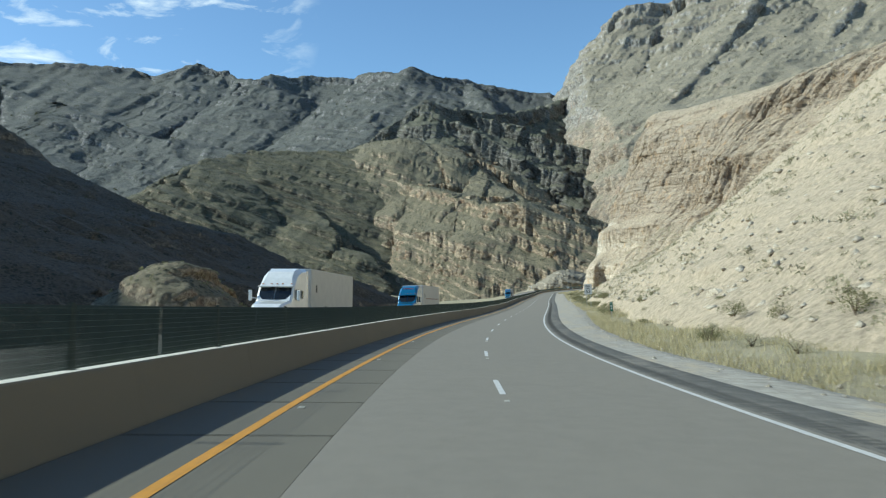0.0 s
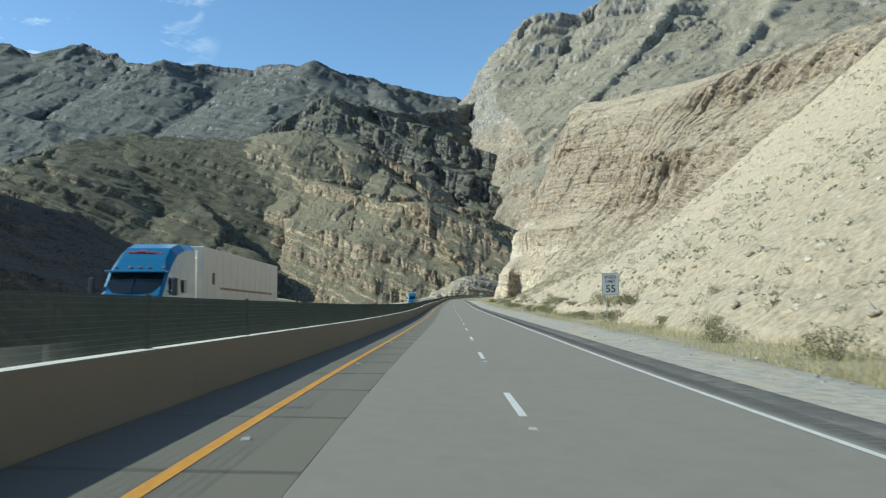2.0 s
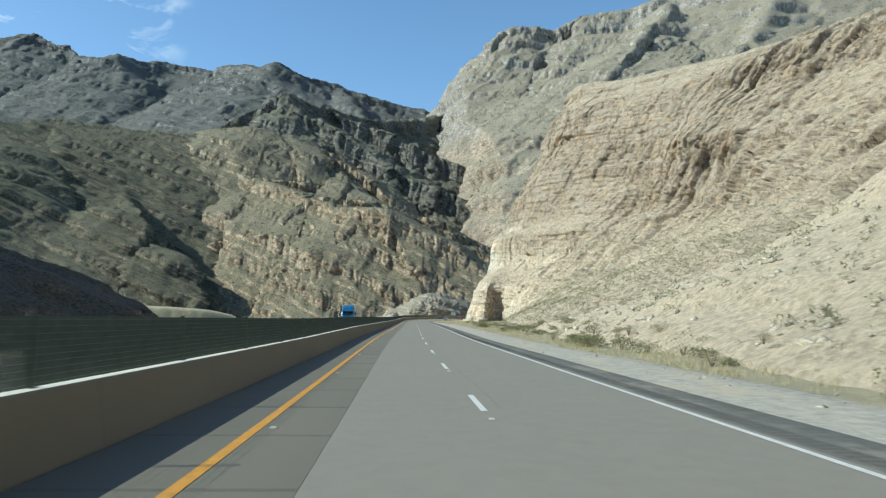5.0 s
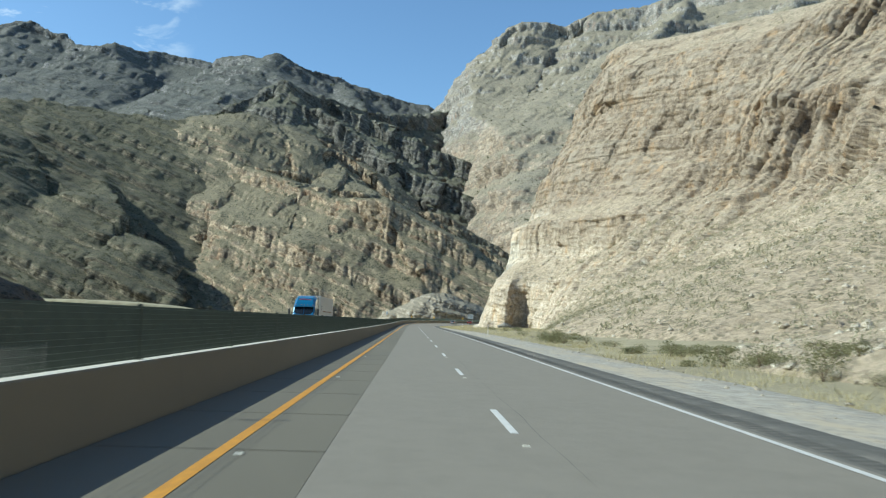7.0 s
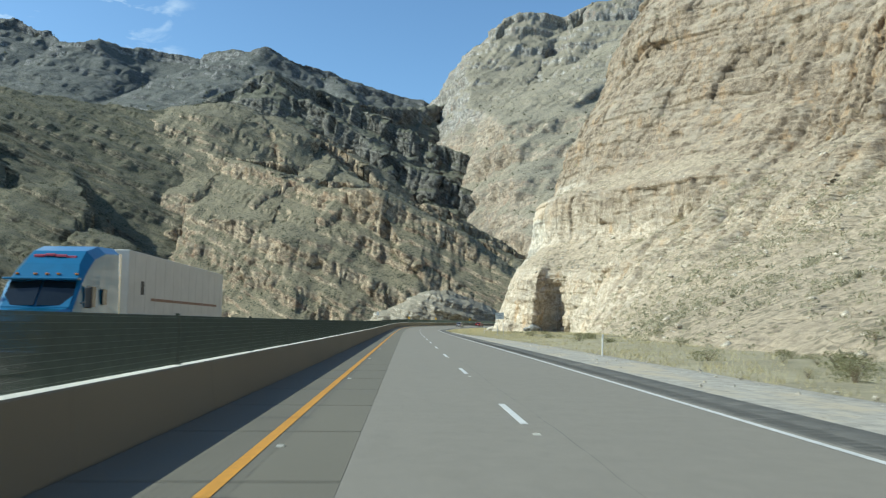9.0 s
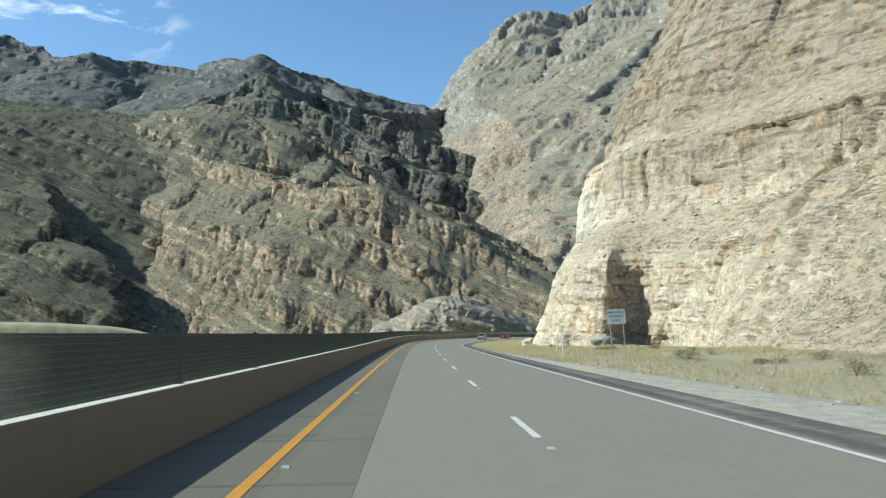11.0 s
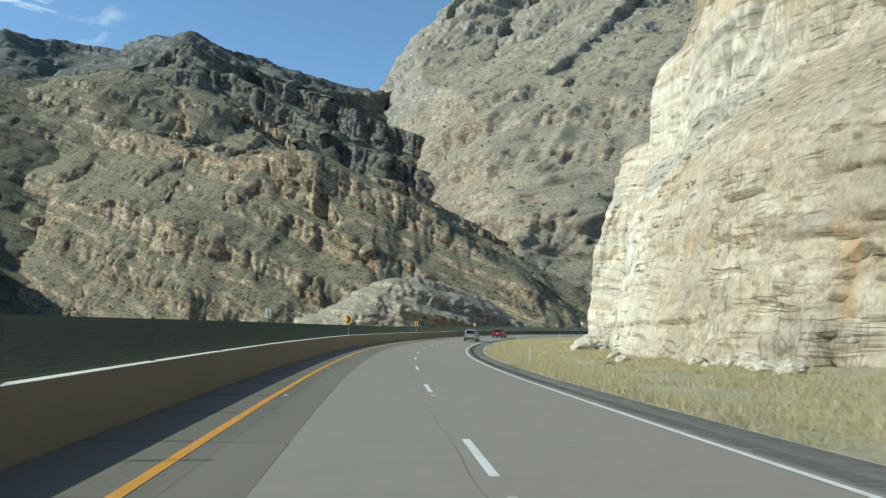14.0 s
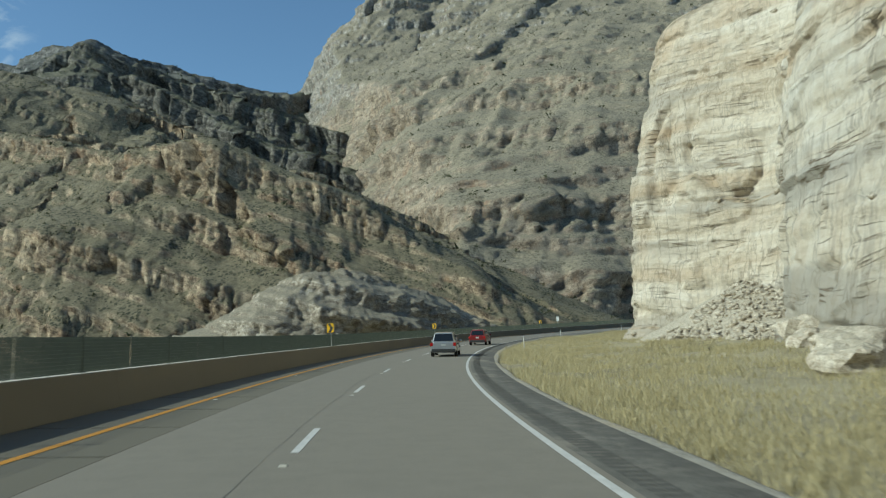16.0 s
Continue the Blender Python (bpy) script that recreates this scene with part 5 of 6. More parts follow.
def delineator():
    root = new("delineator_post")
    bm = bmesh.new()
    rod(bm, (0, 0, -0.3), (0, 0, 1.15), 0.045, 0.04, 10)
    part("pole", bm, M["post_white"], root, smooth=False)
    plate("reflector", 0.07, 0.12, 0.004, M["sign_white"], root, "white reflector", 0.01, (0, -0.05, 1.05))
    return tagged(root, "slim white roadside delineator post", "delineator", "delineators along the shoulder")


first = delineator()
first.matrix_basis = road_pose(349, 8.2, -0.1)
for s, u in ((193, 8.4), (436, 10.4), (452, 12.6), (516.5, 8.2), (588, 7.4), (632, 7.4), (676, 7.4)):
    copy_thing(first, road_pose(s, u, -0.1))


def chevron_sign():
    root = new("chevron_sign")
    bm = bmesh.new()
    rod(bm, (0, 0.03, 0.0), (0, 0.03, 1.45), 0.03, None, 8)
    part("post", bm, M["steel"], root)
    plate("panel", 0.5, 0.62, 0.006, M["sign_yellow"], root, at=(0, -0.006, 1.25))
    bm = bmesh.new()
    pts = [(-0.17, 0.29), (0.02, 0.29), (0.21, 0.0), (0.02, -0.29), (-0.17, -0.29), (0.0, 0.0)]
    for side in ((0, 1, 2, 5), (5, 2, 3, 4)):
        f = bm.faces.new([bm.verts.new((pts[i][0], 0, pts[i][1])) for i in side])
        out = bmesh.ops.extrude_face_region(bm, geom=[f])
        bmesh.ops.translate(bm, verts=[v for v in out["geom"] if isinstance(v, bmesh.types.BMVert)], vec=(0, 0.003, 0))
    bmesh.ops.recalc_face_normals(bm, faces=bm.faces)
    ob = part("arrow", bm, M["sign_black"], root, "black arrow pointing along the curve")
    ob.location = (0, -0.012, 1.25)
    bm = bmesh.new()
    box(bm, (-0.06, -0.02, 0.0), (0.06, 0.08, 0.02))
    part("base_plate", bm, M["steel"], root)
    return tagged(root, "yellow chevron sign with a black arrow on the barrier", "road sign", "chevrons along the curve")


first = chevron_sign()
first.matrix_basis = road_pose(521.4, -5.66, 0.865, -12) @ pose(0, -0.12, 0)
for s in (571, 614, 668):
    copy_thing(first, road_pose(s, -5.66, 0.865, -12) @ pose(0, -0.12, 0))


def sign_seen_from_behind():
    root = new("road_sign")
    bm = bmesh.new()
    box(bm, (-0.035, -0.07, -0.4), (0.035, -0.01, 3.0), bevel=0.004)
    part("post", bm, M["steel"], root)
    for x in (-0.19, 0.19):
        plate("panel", 0.35, 1.1, 0.006, M["sign_back"], root, at=(x, 0, 2.6))
    return tagged(root, "bare metal back of a road sign on a post", "road sign", "signs of the opposite lanes")


first = sign_seen_from_behind()
first.matrix_basis = road_pose(547.5, -19.3, -0.3)
for s, u in ((654, -26.0), (720, -30.0)):
    copy_thing(first, road_pose(s, u, -0.3))


# ---- vehicles ----
def paint(name, c, rough=0.3, metal=0.0, coat=1.0):
    p = Paint(name, rough, metal)
    p.color(p.mix(p.span(p.noise(3, 4), 0.35, 0.7), c, tuple(0.88 * v for v in c)))
    p.b.inputs["Coat Weight"].default_value = coat
    return p.m


M["silver"] = paint("silver car paint", (0.42, 0.43, 0.44), 0.35, 0.6)
M["red"] = paint("dark red car paint", (0.20, 0.012, 0.012), 0.35)
M["truck_white"] = paint("white truck paint", (0.72, 0.72, 0.70), 0.4)
M["truck_blue"] = paint("bright blue truck paint", (0.012, 0.13, 0.26), 0.3, 0.2)
M["truck_pink"] = plain("pink red decal", (0.5, 0.08, 0.12), 0.5)
M["trailer"] = plain("dusty white trailer panel", (0.56, 0.54, 0.49), 0.55, vary=0.08, scale=1.5)
M["car_glass"] = plain("dark tinted glass", (0.012, 0.015, 0.018), 0.06, vary=0.05)
M["rubber"] = plain("black rubber", (0.02, 0.02, 0.02), 0.85)
M["black_trim"] = plain("black plastic trim", (0.03, 0.03, 0.03), 0.6)
M["tail"] = plain("red tail lamp", (0.35, 0.01, 0.008), 0.2)
M["chrome"] = plain("bright metal", (0.7, 0.7, 0.7), 0.2, 1.0)


def hull(bm, sections):
    """Closed skin over rings of (y, [(x, z), ...]) laid one behind another."""
    rings = [[bm.verts.new((x, y, z)) for x, z in ring] for y, ring in sections]
    for a, b in zip(rings, rings[1:]):
        for i in range(len(a)):
            j = (i + 1) % len(a)
            bm.faces.new((a[i], a[j], b[j], b[i]))
    bm.faces.new(rings[0][::-1])
    bm.faces.new(rings[-1])
    bmesh.ops.recalc_face_normals(bm, faces=bm.faces)


def ring(w, z0, z1, top=None, r=0.12):
    """A rounded section: half width w, from z0 to z1, half width top at the upper edge."""
    top = w if top is None else top
    return [(-w, z0 + r), (-w + r, z0), (w - r, z0), (w, z0 + r), ((w + top) / 2 + 0.01, (z0 + z1) / 2), (top, z1 - r), (top - r, z1), (-top + r, z1), (-top, z1 - r), (-(w + top) / 2 - 0.01, (z0 + z1) / 2)]


def wheel(parent, at, r=0.35, w=0.22):
    bm = bmesh.new()
    rod(bm, (-w / 2, 0, 0), (w / 2, 0, 0), r, None, 24)
    bmesh.ops.bevel(bm, geom=[e for e in bm.edges if abs(e.verts[0].co.x - e.verts[1].co.x) < 0.001], offset=0.03, segments=2, affect="EDGES")
    ob = part("wheel", bm, M["rubber"], parent)
    ob.location = at
    bm = bmesh.new()
    rod(bm, (-w / 2 - 0.008, 0, 0), (w / 2 + 0.008, 0, 0), r * 0.62, None, 16)
    part("rim", bm, M["steel"], ob)
    return ob


def passenger_car(name, body_paint, length, width, height, label):
    """A car seen from behind: its rear is at y = -length / 2."""
    root = new(name)
    l, w = length / 2, width / 2
    belt = height * 0.60
    bm = bmesh.new()
    hull(bm, [(-l, ring(w * 0.90, 0.42, belt * 0.94, w * 0.82)), (-l + 0.10, ring(w * 0.97, 0.30, belt, w * 0.90)), (-l + 0.7, ring(w, 0.26, belt, w * 0.95)),
              (0, ring(w, 0.24, belt, w * 0.96)), (l - 1.0, ring(w, 0.26, belt * 0.98, w * 0.94)), (l - 0.25, ring(w * 0.95, 0.30, belt * 0.86, w * 0.86)), (l, ring(w * 0.82, 0.40, belt * 0.70, w * 0.70))])
    part("body", bm, body_paint, root, smooth=False)
    bm = bmesh.new()
    hull(bm, [(-l + 0.12, ring(w * 0.84, belt - 0.1, belt + 0.06, w * 0.80, 0.04)), (-l + 0.45, ring(w * 0.88, belt - 0.1, height - 0.07, w * 0.70, 0.08)), (-l + 1.2, ring(w * 0.90, belt - 0.1, height, w * 0.72, 0.1)),
              (0.15, ring(w * 0.90, belt - 0.1, height - 0.03, w * 0.72, 0.1)), (1.1, ring(w * 0.88, belt - 0.1, belt + 0.04, w * 0.84, 0.04))])
    part("cabin", bm, body_paint, root)
    bm = bmesh.new()
    a, b = (-l + 0.14, belt + 0.06), (-l + 0.44, height - 0.13)
    q = [bm.verts.new(v) for v in ((-w * 0.74, a[0] - 0.03, a[1]), (w * 0.74, a[0] - 0.03, a[1]), (w * 0.62, b[0] - 0.035, b[1]), (-w * 0.62, b[0] - 0.035, b[1]))]
    f = bm.faces.new(q)
    out = bmesh.ops.extrude_face_region(bm, geom=[f])
    bmesh.ops.translate(bm, verts=[v for v in out["geom"] if isinstance(v, bmesh.types.BMVert)], vec=(0, 0.05, 0.02))
    bmesh.ops.recalc_face_normals(bm, faces=bm.faces)
    part("rear_window", bm, M["car_glass"], root)
    for x in (-1, 1):
        bm = bmesh.new()
        box(bm, (-0.012, -l + 0.75, belt + 0.05), (0.012, 0.55, height - 0.2), Matrix.Translation((x * w * 0.835, 0, 0)) @ Matrix.Rotation(-x * 0.30, 4, "Y") @ Matrix.Translation((0, 0, 0)) if False else Matrix.Translation((x * (w * 0.845), 0, 0)))
        part("side_window", bm, M["car_glass"], root)
        bm = bmesh.new()
        box(bm, (x * w * 0.86 - 0.13, -l - 0.015, belt * 0.72), (x * w * 0.86 + 0.09, -l + 0.12, belt * 0.95), bevel=0.03, seg=2)
        part("tail_lamp", bm, M["tail"], root, "red tail lamp")
        bm = bmesh.new()
        box(bm, (x * (w + 0.10) - 0.09, l - 1.75, belt - 0.02), (x * (w + 0.10) + 0.09, l - 1.62, belt + 0.13), bevel=0.03, seg=2)
        part("mirror", bm, body_paint, root)
        for y in (-l + 0.85, l - 0.9):
            wheel(root, (x * (w - 0.11), y, 0.35))
    bm = bmesh.new()
    box(bm, (-w * 0.88, -l - 0.05, 0.32), (w * 0.88, -l + 0.15, 0.55), bevel=0.04, seg=2)
    part("bumper", bm, M["black_trim"], root)
    plate("number_plate", 0.32, 0.16, 0.012, M["sign_white"], root, "plain pale plate", 0.01, (0, -l - 0.02, belt * 0.80))
    return tagged(root, label, "car")


passenger_car("silver_car", M["silver"], 4.6, 1.85, 1.70, "silver compact SUV driving ahead on the curve").matrix_basis = lie_pose(574, 1.9)
passenger_car("red_car", M["red"], 4.6, 1.85, 1.66, "dark red car driving ahead on the curve").matrix_basis = lie_pose(603, 1.8)


def semi_truck(name, cab_paint, label, decal=False):
    """An articulated truck that comes towards us: its nose is at y = 0, facing -y."""
    root = new(name)
    bm = bmesh.new()
    hull(bm, [(0.0, ring(0.95, 0.6, 1.55, 0.85)), (0.35, ring(1.10, 0.5, 1.75, 0.98)), (1.5, ring(1.2, 0.5, 1.95, 1.1)), (1.7, ring(1.22, 0.5, 2.0, 1.12))])
    part("hood", bm, cab_paint, root)
    bm = bmesh.new()
    hull(bm, [(1.55, ring(1.18, 0.6, 1.98, 1.12)), (2.15, ring(1.22, 0.6, 2.85, 1.12)), (2.55, ring(1.24, 0.6, 3.35, 1.10, 0.25)), (3.1, ring(1.25, 0.6, 3.80, 1.10, 0.28)), (3.9, ring(1.25, 0.6, 4.02, 1.12, 0.25)), (5.0, ring(1.25, 0.6, 4.05, 1.16, 0.2))])
    part("cab", bm, cab_paint, root)
    bm = bmesh.new()
    for x in (-1, 1):
        q = [bm.verts.new(v) for v in ((x * 0.03, 1.56, 2.02), (x * 1.04, 1.64, 2.02), (x * 0.98, 2.08, 2.74), (x * 0.03, 2.04, 2.76))]
        f = bm.faces.new(q)
        out = bmesh.ops.extrude_face_region(bm, geom=[f])
        bmesh.ops.translate(bm, verts=[v for v in out["geom"] if isinstance(v, bmesh.types.BMVert)], vec=(0, -0.03, 0.012))
    bmesh.ops.recalc_face_normals(bm, faces=bm.faces)
    part("windshield", bm, M["car_glass"], root, "dark split windshield")
    bm = bmesh.new()
    box(bm, (-1.12, 1.78, 2.80), (1.12, 2.12, 2.88), bevel=0.03, seg=2)
    part("visor", bm, cab_paint, root)
    for x in (-0.9, -0.35, 0.0, 0.35, 0.9):
        bm = bmesh.new()
        box(bm, (x - 0.05, 2.22, 2.98), (x + 0.05, 2.34, 3.04), bevel=0.015)
        part("marker_lamp", bm, plain_amber, root, "small amber lamp")
    for x in (-1, 1):
        bm = bmesh.new()
        box(bm, (x * 1.235 - 0.012, 2.3, 2.0), (x * 1.235 + 0.012, 2.95, 2.65))
        part("side_window", bm, M["car_glass"], root)
        bm = bmesh.new()
        box(bm, (x * 1.245 - 0.012, 3.5, 2.1), (x * 1.245 + 0.012, 3.85, 2.6))
        part("sleeper_window", bm, M["car_glass"], root)
        bm = bmesh.new()
        rod(bm, (x * 1.2, 1.9, 2.1), (x * 1.5, 1.7, 2.15), 0.02)
        box(bm, (x * 1.52 - 0.1, 1.62, 1.95), (x * 1.52 + 0.1, 1.76, 2.6), bevel=0.04, seg=2)
        part("mirror", bm, M["black_trim"] if decal else cab_paint, root)
        bm = bmesh.new()
        box(bm, (x * 0.8 - 0.22, -0.03, 1.0), (x * 0.8 + 0.22, 0.35, 1.25), bevel=0.05, seg=2)
        part("headlight", bm, M["chrome"], root)
        for y in (1.0, 5.6, 6.9, 17.6, 18.9):
            wheel(root, (x * 1.02, y, 0.52), 0.52, 0.32)
    bm = bmesh.new()
    box(bm, (-1.15, -0.12, 0.35), (1.15, 0.25, 0.75), bevel=0.06, seg=2)
    part("bumper", bm, M["chrome"], root)
    bm = bmesh.new()
    box(bm, (-0.5, 4.8, 0.7), (0.5, 19.5, 1.05))
    part("chassis", bm, M["black_trim"], root)
    bm = bmesh.new()
    box(bm, (-1.29, 5.7, 1.15), (1.29, 19.9, 4.10), bevel=0.03, seg=2)
    trailer = part("trailer", bm, M["trailer"], root, "dusty white box trailer")
    for k in range(12):
        for x in (-1, 1):
            bm = bmesh.new()
            box(bm, (x * 1.293 - 0.006, 6.3 + k * 1.18, 1.3), (x * 1.293 + 0.006, 6.33 + k * 1.18, 3.98))
            part("seam", bm, M["trailer"], trailer)
    bm = bmesh.new()
    box(bm, (1.292, 7.0, 2.55), (1.298, 7.35, 3.05))
    part("decal", bm, M["black_trim"], trailer, "grey printed mark")
    if decal:
        bm = bmesh.new()
        box(bm, (1.292, 8.2, 2.35), (1.298, 18.6, 2.46))
        part("stripe", bm, plain("brown stripe", (0.22, 0.12, 0.07), 0.6), trailer, "thin brown stripe")
        bm = bmesh.new()
        for x, y0, dz in ((-0.5, 2.86, 0.0), (-0.15, 2.86, 0.03), (0.2, 2.84, 0.0), (0.5, 2.86, -0.04)):
            box(bm, (x - 0.18, y0 - 0.06, 3.58 + dz), (x + 0.14, y0 + 0.02, 3.66 + dz), bevel=0.01)
        part("decal", bm, M["truck_pink"], root, "pink and white painted mark")
    bm = bmesh.new()
    rod(bm, (1.1, 5.25, 0.9), (1.1, 5.25, 3.9), 0.08)
    part("exhaust", bm, M["chrome"], root)
    return tagged(root, label, "truck", "trucks on the opposite lanes")


plain_amber = plain("amber lamp", (0.5, 0.16, 0.01), 0.3)
semi_truck("white_truck", M["truck_white"], "white long-nose truck with a plain box trailer").matrix_basis = lie_pose(71.0, -13.2)
blue = semi_truck("blue_truck", M["truck_blue"], "bright blue truck with a dusty white box trailer", True)
blue.matrix_basis = lie_pose(117.0, -12.6)
copy_thing(blue, lie_pose(331.0, -13.0))


# ---- plants and stones ----
def foliage_paint(name, low, high):
    p = Paint(name, 0.8)
    r = p.geo.outputs["Random Per Island"]
    p.color(p.mix(r, low, high))
    thin = p.t.nodes.new("ShaderNodeBsdfTranslucent")
    p.put(thin.inputs["Color"], p.mix(r, low, high))
    both = p.t.nodes.new("ShaderNodeMixShader")
    both.inputs[0].default_value = 0.45
    p.put(both.inputs[1], p.b.outputs[0])
    p.put(both.inputs[2], thin.outputs[0])
    p.put(p.t.nodes["Material Output"].inputs["Surface"], both.outputs[0])
    return p.m


M["creosote"] = foliage_paint("olive green desert leaves", (0.15, 0.15, 0.07), (0.30, 0.285, 0.15))
M["sage"] = foliage_paint("grey green scrub", (0.27, 0.255, 0.16), (0.46, 0.43, 0.29))
M["hill_scrub"] = foliage_paint("dark olive hill scrub", (0.035, 0.04, 0.018), (0.10, 0.102, 0.05))
M["straw"] = foliage_paint("dry yellow grass", (0.40, 0.345, 0.185), (0.62, 0.545, 0.33))
M["twig"] = plain("dry brown twig", (0.15, 0.11, 0.07), 0.9)
M["boulder"] = rock("pale boulder rock", (0.34, 0.28, 0.20), (0.54, 0.47, 0.365), (0.76, 0.70, 0.58), 1.2, scrub=0.0, seam=0.4, soil=(0.44, 0.39, 0.30))
M["slate"] = rock("grey limestone block", (0.16, 0.155, 0.14), (0.27, 0.26, 0.235), (0.42, 0.41, 0.38), 1.5, scrub=0.0, soil=(0.27, 0.26, 0.235))
rng = np.random.default_rng(7)


def leaf_cloud(centres, radii, heights, count, leaf, shrink=0.55):
    """Small triangles strewn through low domes, one dome for each centre; returns their vertices."""
    n = len(centres)
    a = rng.uniform(0, 2 * math.pi, (n, count))
    up = rng.random((n, count)) ** 0.8
    r = np.sqrt(rng.random((n, count))) * np.sqrt(np.clip(1 - up**2 * shrink, 0.05, 1))
    lobe = 1 + 0.3 * np.sin(a * 3 + rng.uniform(0, 6, (n, 1)))
    c = np.stack([np.cos(a) * r * lobe * radii[:, None], np.sin(a) * r * lobe * radii[:, None], up * heights[:, None]], -1) + centres[:, None]
    size = leaf * radii[:, None, None, None] * rng.uniform(0.6, 1.4, (n, count, 1, 1))
    tri = rng.normal(0, 1, (n, count, 3, 3)) * size * 0.7
    return (c[:, :, None] + tri).reshape(-1, 3)


def stuff(name, verts, material, label, category):
    me = mesh_from(name, verts, np.arange(len(verts)).reshape(-1, 3), material)
    return tagged(new(name, me), label, category, kind="stuff")


def pick(surface, count, gentle=(0.0, 1.0), keep=None):
    """Random places on a mountain, where its slope is gentle enough."""
    p = SURFACE[surface]
    du, dv = p[1:-1, 2:] - p[1:-1, :-2], p[2:, 1:-1] - p[:-2, 1:-1]
    n = np.cross(du, dv)
    area = np.linalg.norm(n, axis=-1)
    nz = np.abs(n[..., 2]) / (area + 1e-9)
    mid = p[1:-1, 1:-1]
    w = area * (nz > gentle[0]) * (nz <= gentle[1])
    if keep is not None:
        w = w * keep(mid)
    clump = np.clip(0.5 + 0.8 * fbm(mid / 14.0, 3, seed=77), 0.12, None)
    w = (w * clump).ravel()
    i = rng.choice(len(w), count, p=w / w.sum())
    return mid.reshape(-1, 3)[i] + rng.uniform(-0.25, 0.25, (count, 3)) * np.array([1, 1, 0.0])


def scrub(name, surface, count, size, leaves, leaf, material, label, gentle=(0.5, 1.0), keep=None):
    c = pick(surface, count, gentle, keep)
    r = rng.uniform(size[0], size[1], count) * (0.6 + 0.8 * rng.random(count) ** 3)
    stuff(name, leaf_cloud(c - np.array([0, 0, 0.1]), r, r * 1.05, leaves, leaf), material, label, "scrub")


scrub("talus_scrub", "talus_slope", 3400, (0.28, 0.75), 56, 0.15, M["sage"], "grey green desert scrub dotted over the scree slope", keep=lambda m: (m[..., 0] < 110) * (m[..., 2] > 0.5) * (0.4 + 40 / (m[..., 0] + 10)))
scrub("cliff_scrub", "right_cliff", 4600, (0.3, 0.75), 26, 0.22, M["sage"], "dry scrub on the ledges of the cliff", (0.62, 1.0), keep=lambda m: (m[..., 2] > 0.5) & (m[..., 0] < 200))
scrub("slope_scrub", "right_cliff", 4600, (0.35, 0.9), 34, 0.17, M["sage"], "grey green scrub over the slope below the cliff", (0.4, 1.0), keep=lambda m: (m[..., 0] < 95) & (m[..., 1] < 478) & (m[..., 2] > 0.4) & (m[..., 2] < 34))
scrub("outcrop_scrub", "left_outcrop", 260, (0.3, 0.7), 24, 0.3, M["creosote"], "olive scrub on the sunlit outcrop", keep=lambda m: m[..., 2] > 0.5)
scrub("hill_scrub", "left_hill", 4000, (0.4, 1.0), 16, 0.24, M["hill_scrub"], "dark scrub over the shaded hillside", keep=lambda m: (m[..., 0] > -300) & (m[..., 2] > 0))
scrub("mountain_scrub", "central_mountain", 14000, (0.7, 1.5), 6, 0.42, M["hill_scrub"], "olive scrub speckled over the sunlit mountain spur", (0.45, 1.0))
scrub("olive_scrub", "bedded_hill", 16000, (0.7, 1.6), 6, 0.42, M["hill_scrub"], "olive scrub speckled over the bedded hill", (0.45, 1.0))
scrub("crag_scrub", "crag_ridge", 6000, (1.0, 2.0), 6, 0.42, M["hill_scrub"], "dark scrub between the shaded crags", (0.45, 1.0))
scrub("peak_scrub", "far_peak", 7000, (1.4, 2.6), 6, 0.45, M["hill_scrub"], "dark scrub speckled over the high peak", (0.4, 1.0))
scrub("ridge_scrub", "far_ridge", 5000, (2.0, 4.0), 5, 0.5, M["hill_scrub"], "dark scrub speckled over the far ridge", (0.4, 1.0))


def stone_mesh(count, spots, sizes):
    """Loose stones: squashed, knocked-about octahedra."""
    base = np.array([(1, 0, 0), (-1, 0, 0), (0, 1, 0), (0, -1, 0), (0, 0, 1), (0, 0, -1)], dtype=float)
    tri = np.array([(0, 2, 4), (2, 1, 4), (1, 3, 4), (3, 0, 4), (2, 0, 5), (1, 2, 5), (3, 1, 5), (0, 3, 5)])
    v = base[None] * rng.uniform(0.6, 1.2, (count, 6, 1)) + rng.normal(0, 0.22, (count, 6, 3))
    a = rng.uniform(0, 6.28, count)
    c, s = np.cos(a), np.sin(a)
    x, y = v[..., 0] * c[:, None] - v[..., 1] * s[:, None], v[..., 0] * s[:, None] + v[..., 1] * c[:, None]
    v = np.stack([x, y, v[..., 2] * 0.75], -1) * sizes[:, None, None] + spots[:, None]
    f = tri[None] + 6 * np.arange(count)[:, None, None]
    return v.reshape(-1, 3), f.reshape(-1, 3)


spots = pick("talus_slope", 13000, (0.2, 1.0), lambda m: (m[..., 0] < 90) * (m[..., 2] > 0.4) * (0.2 + 40 / (m[..., 0] + 5)))
v, f = stone_mesh(13000, spots, 0.05 + 0.42 * rng.random(13000) ** 5)
tagged(new("talus_stones", mesh_from("talus_stones", v, f, M["boulder"])), "loose pale stones strewn over the scree slope", "stones", kind="stuff")
spots = pick("right_cliff", 5000, (0.55, 1.0), lambda m: (m[..., 2] < 40) & (m[..., 2] > 0.3) & (m[..., 0] < 110))
v, f = stone_mesh(5000, spots, 0.08 + 0.5 * rng.random(5000) ** 5)
tagged(new("cliff_stones", mesh_from("cliff_stones", v, f, M["boulder"])), "fallen pale stones below the cliff", "stones", kind="stuff")
gs = rng.uniform(20, 470, 2600)
gu = rng.uniform(5.6, 9.2, 2600)
spots = on_road(gs, gu, -0.06)
v, f = stone_mesh(2600, spots, 0.02 + 0.09 * rng.random(2600) ** 4)
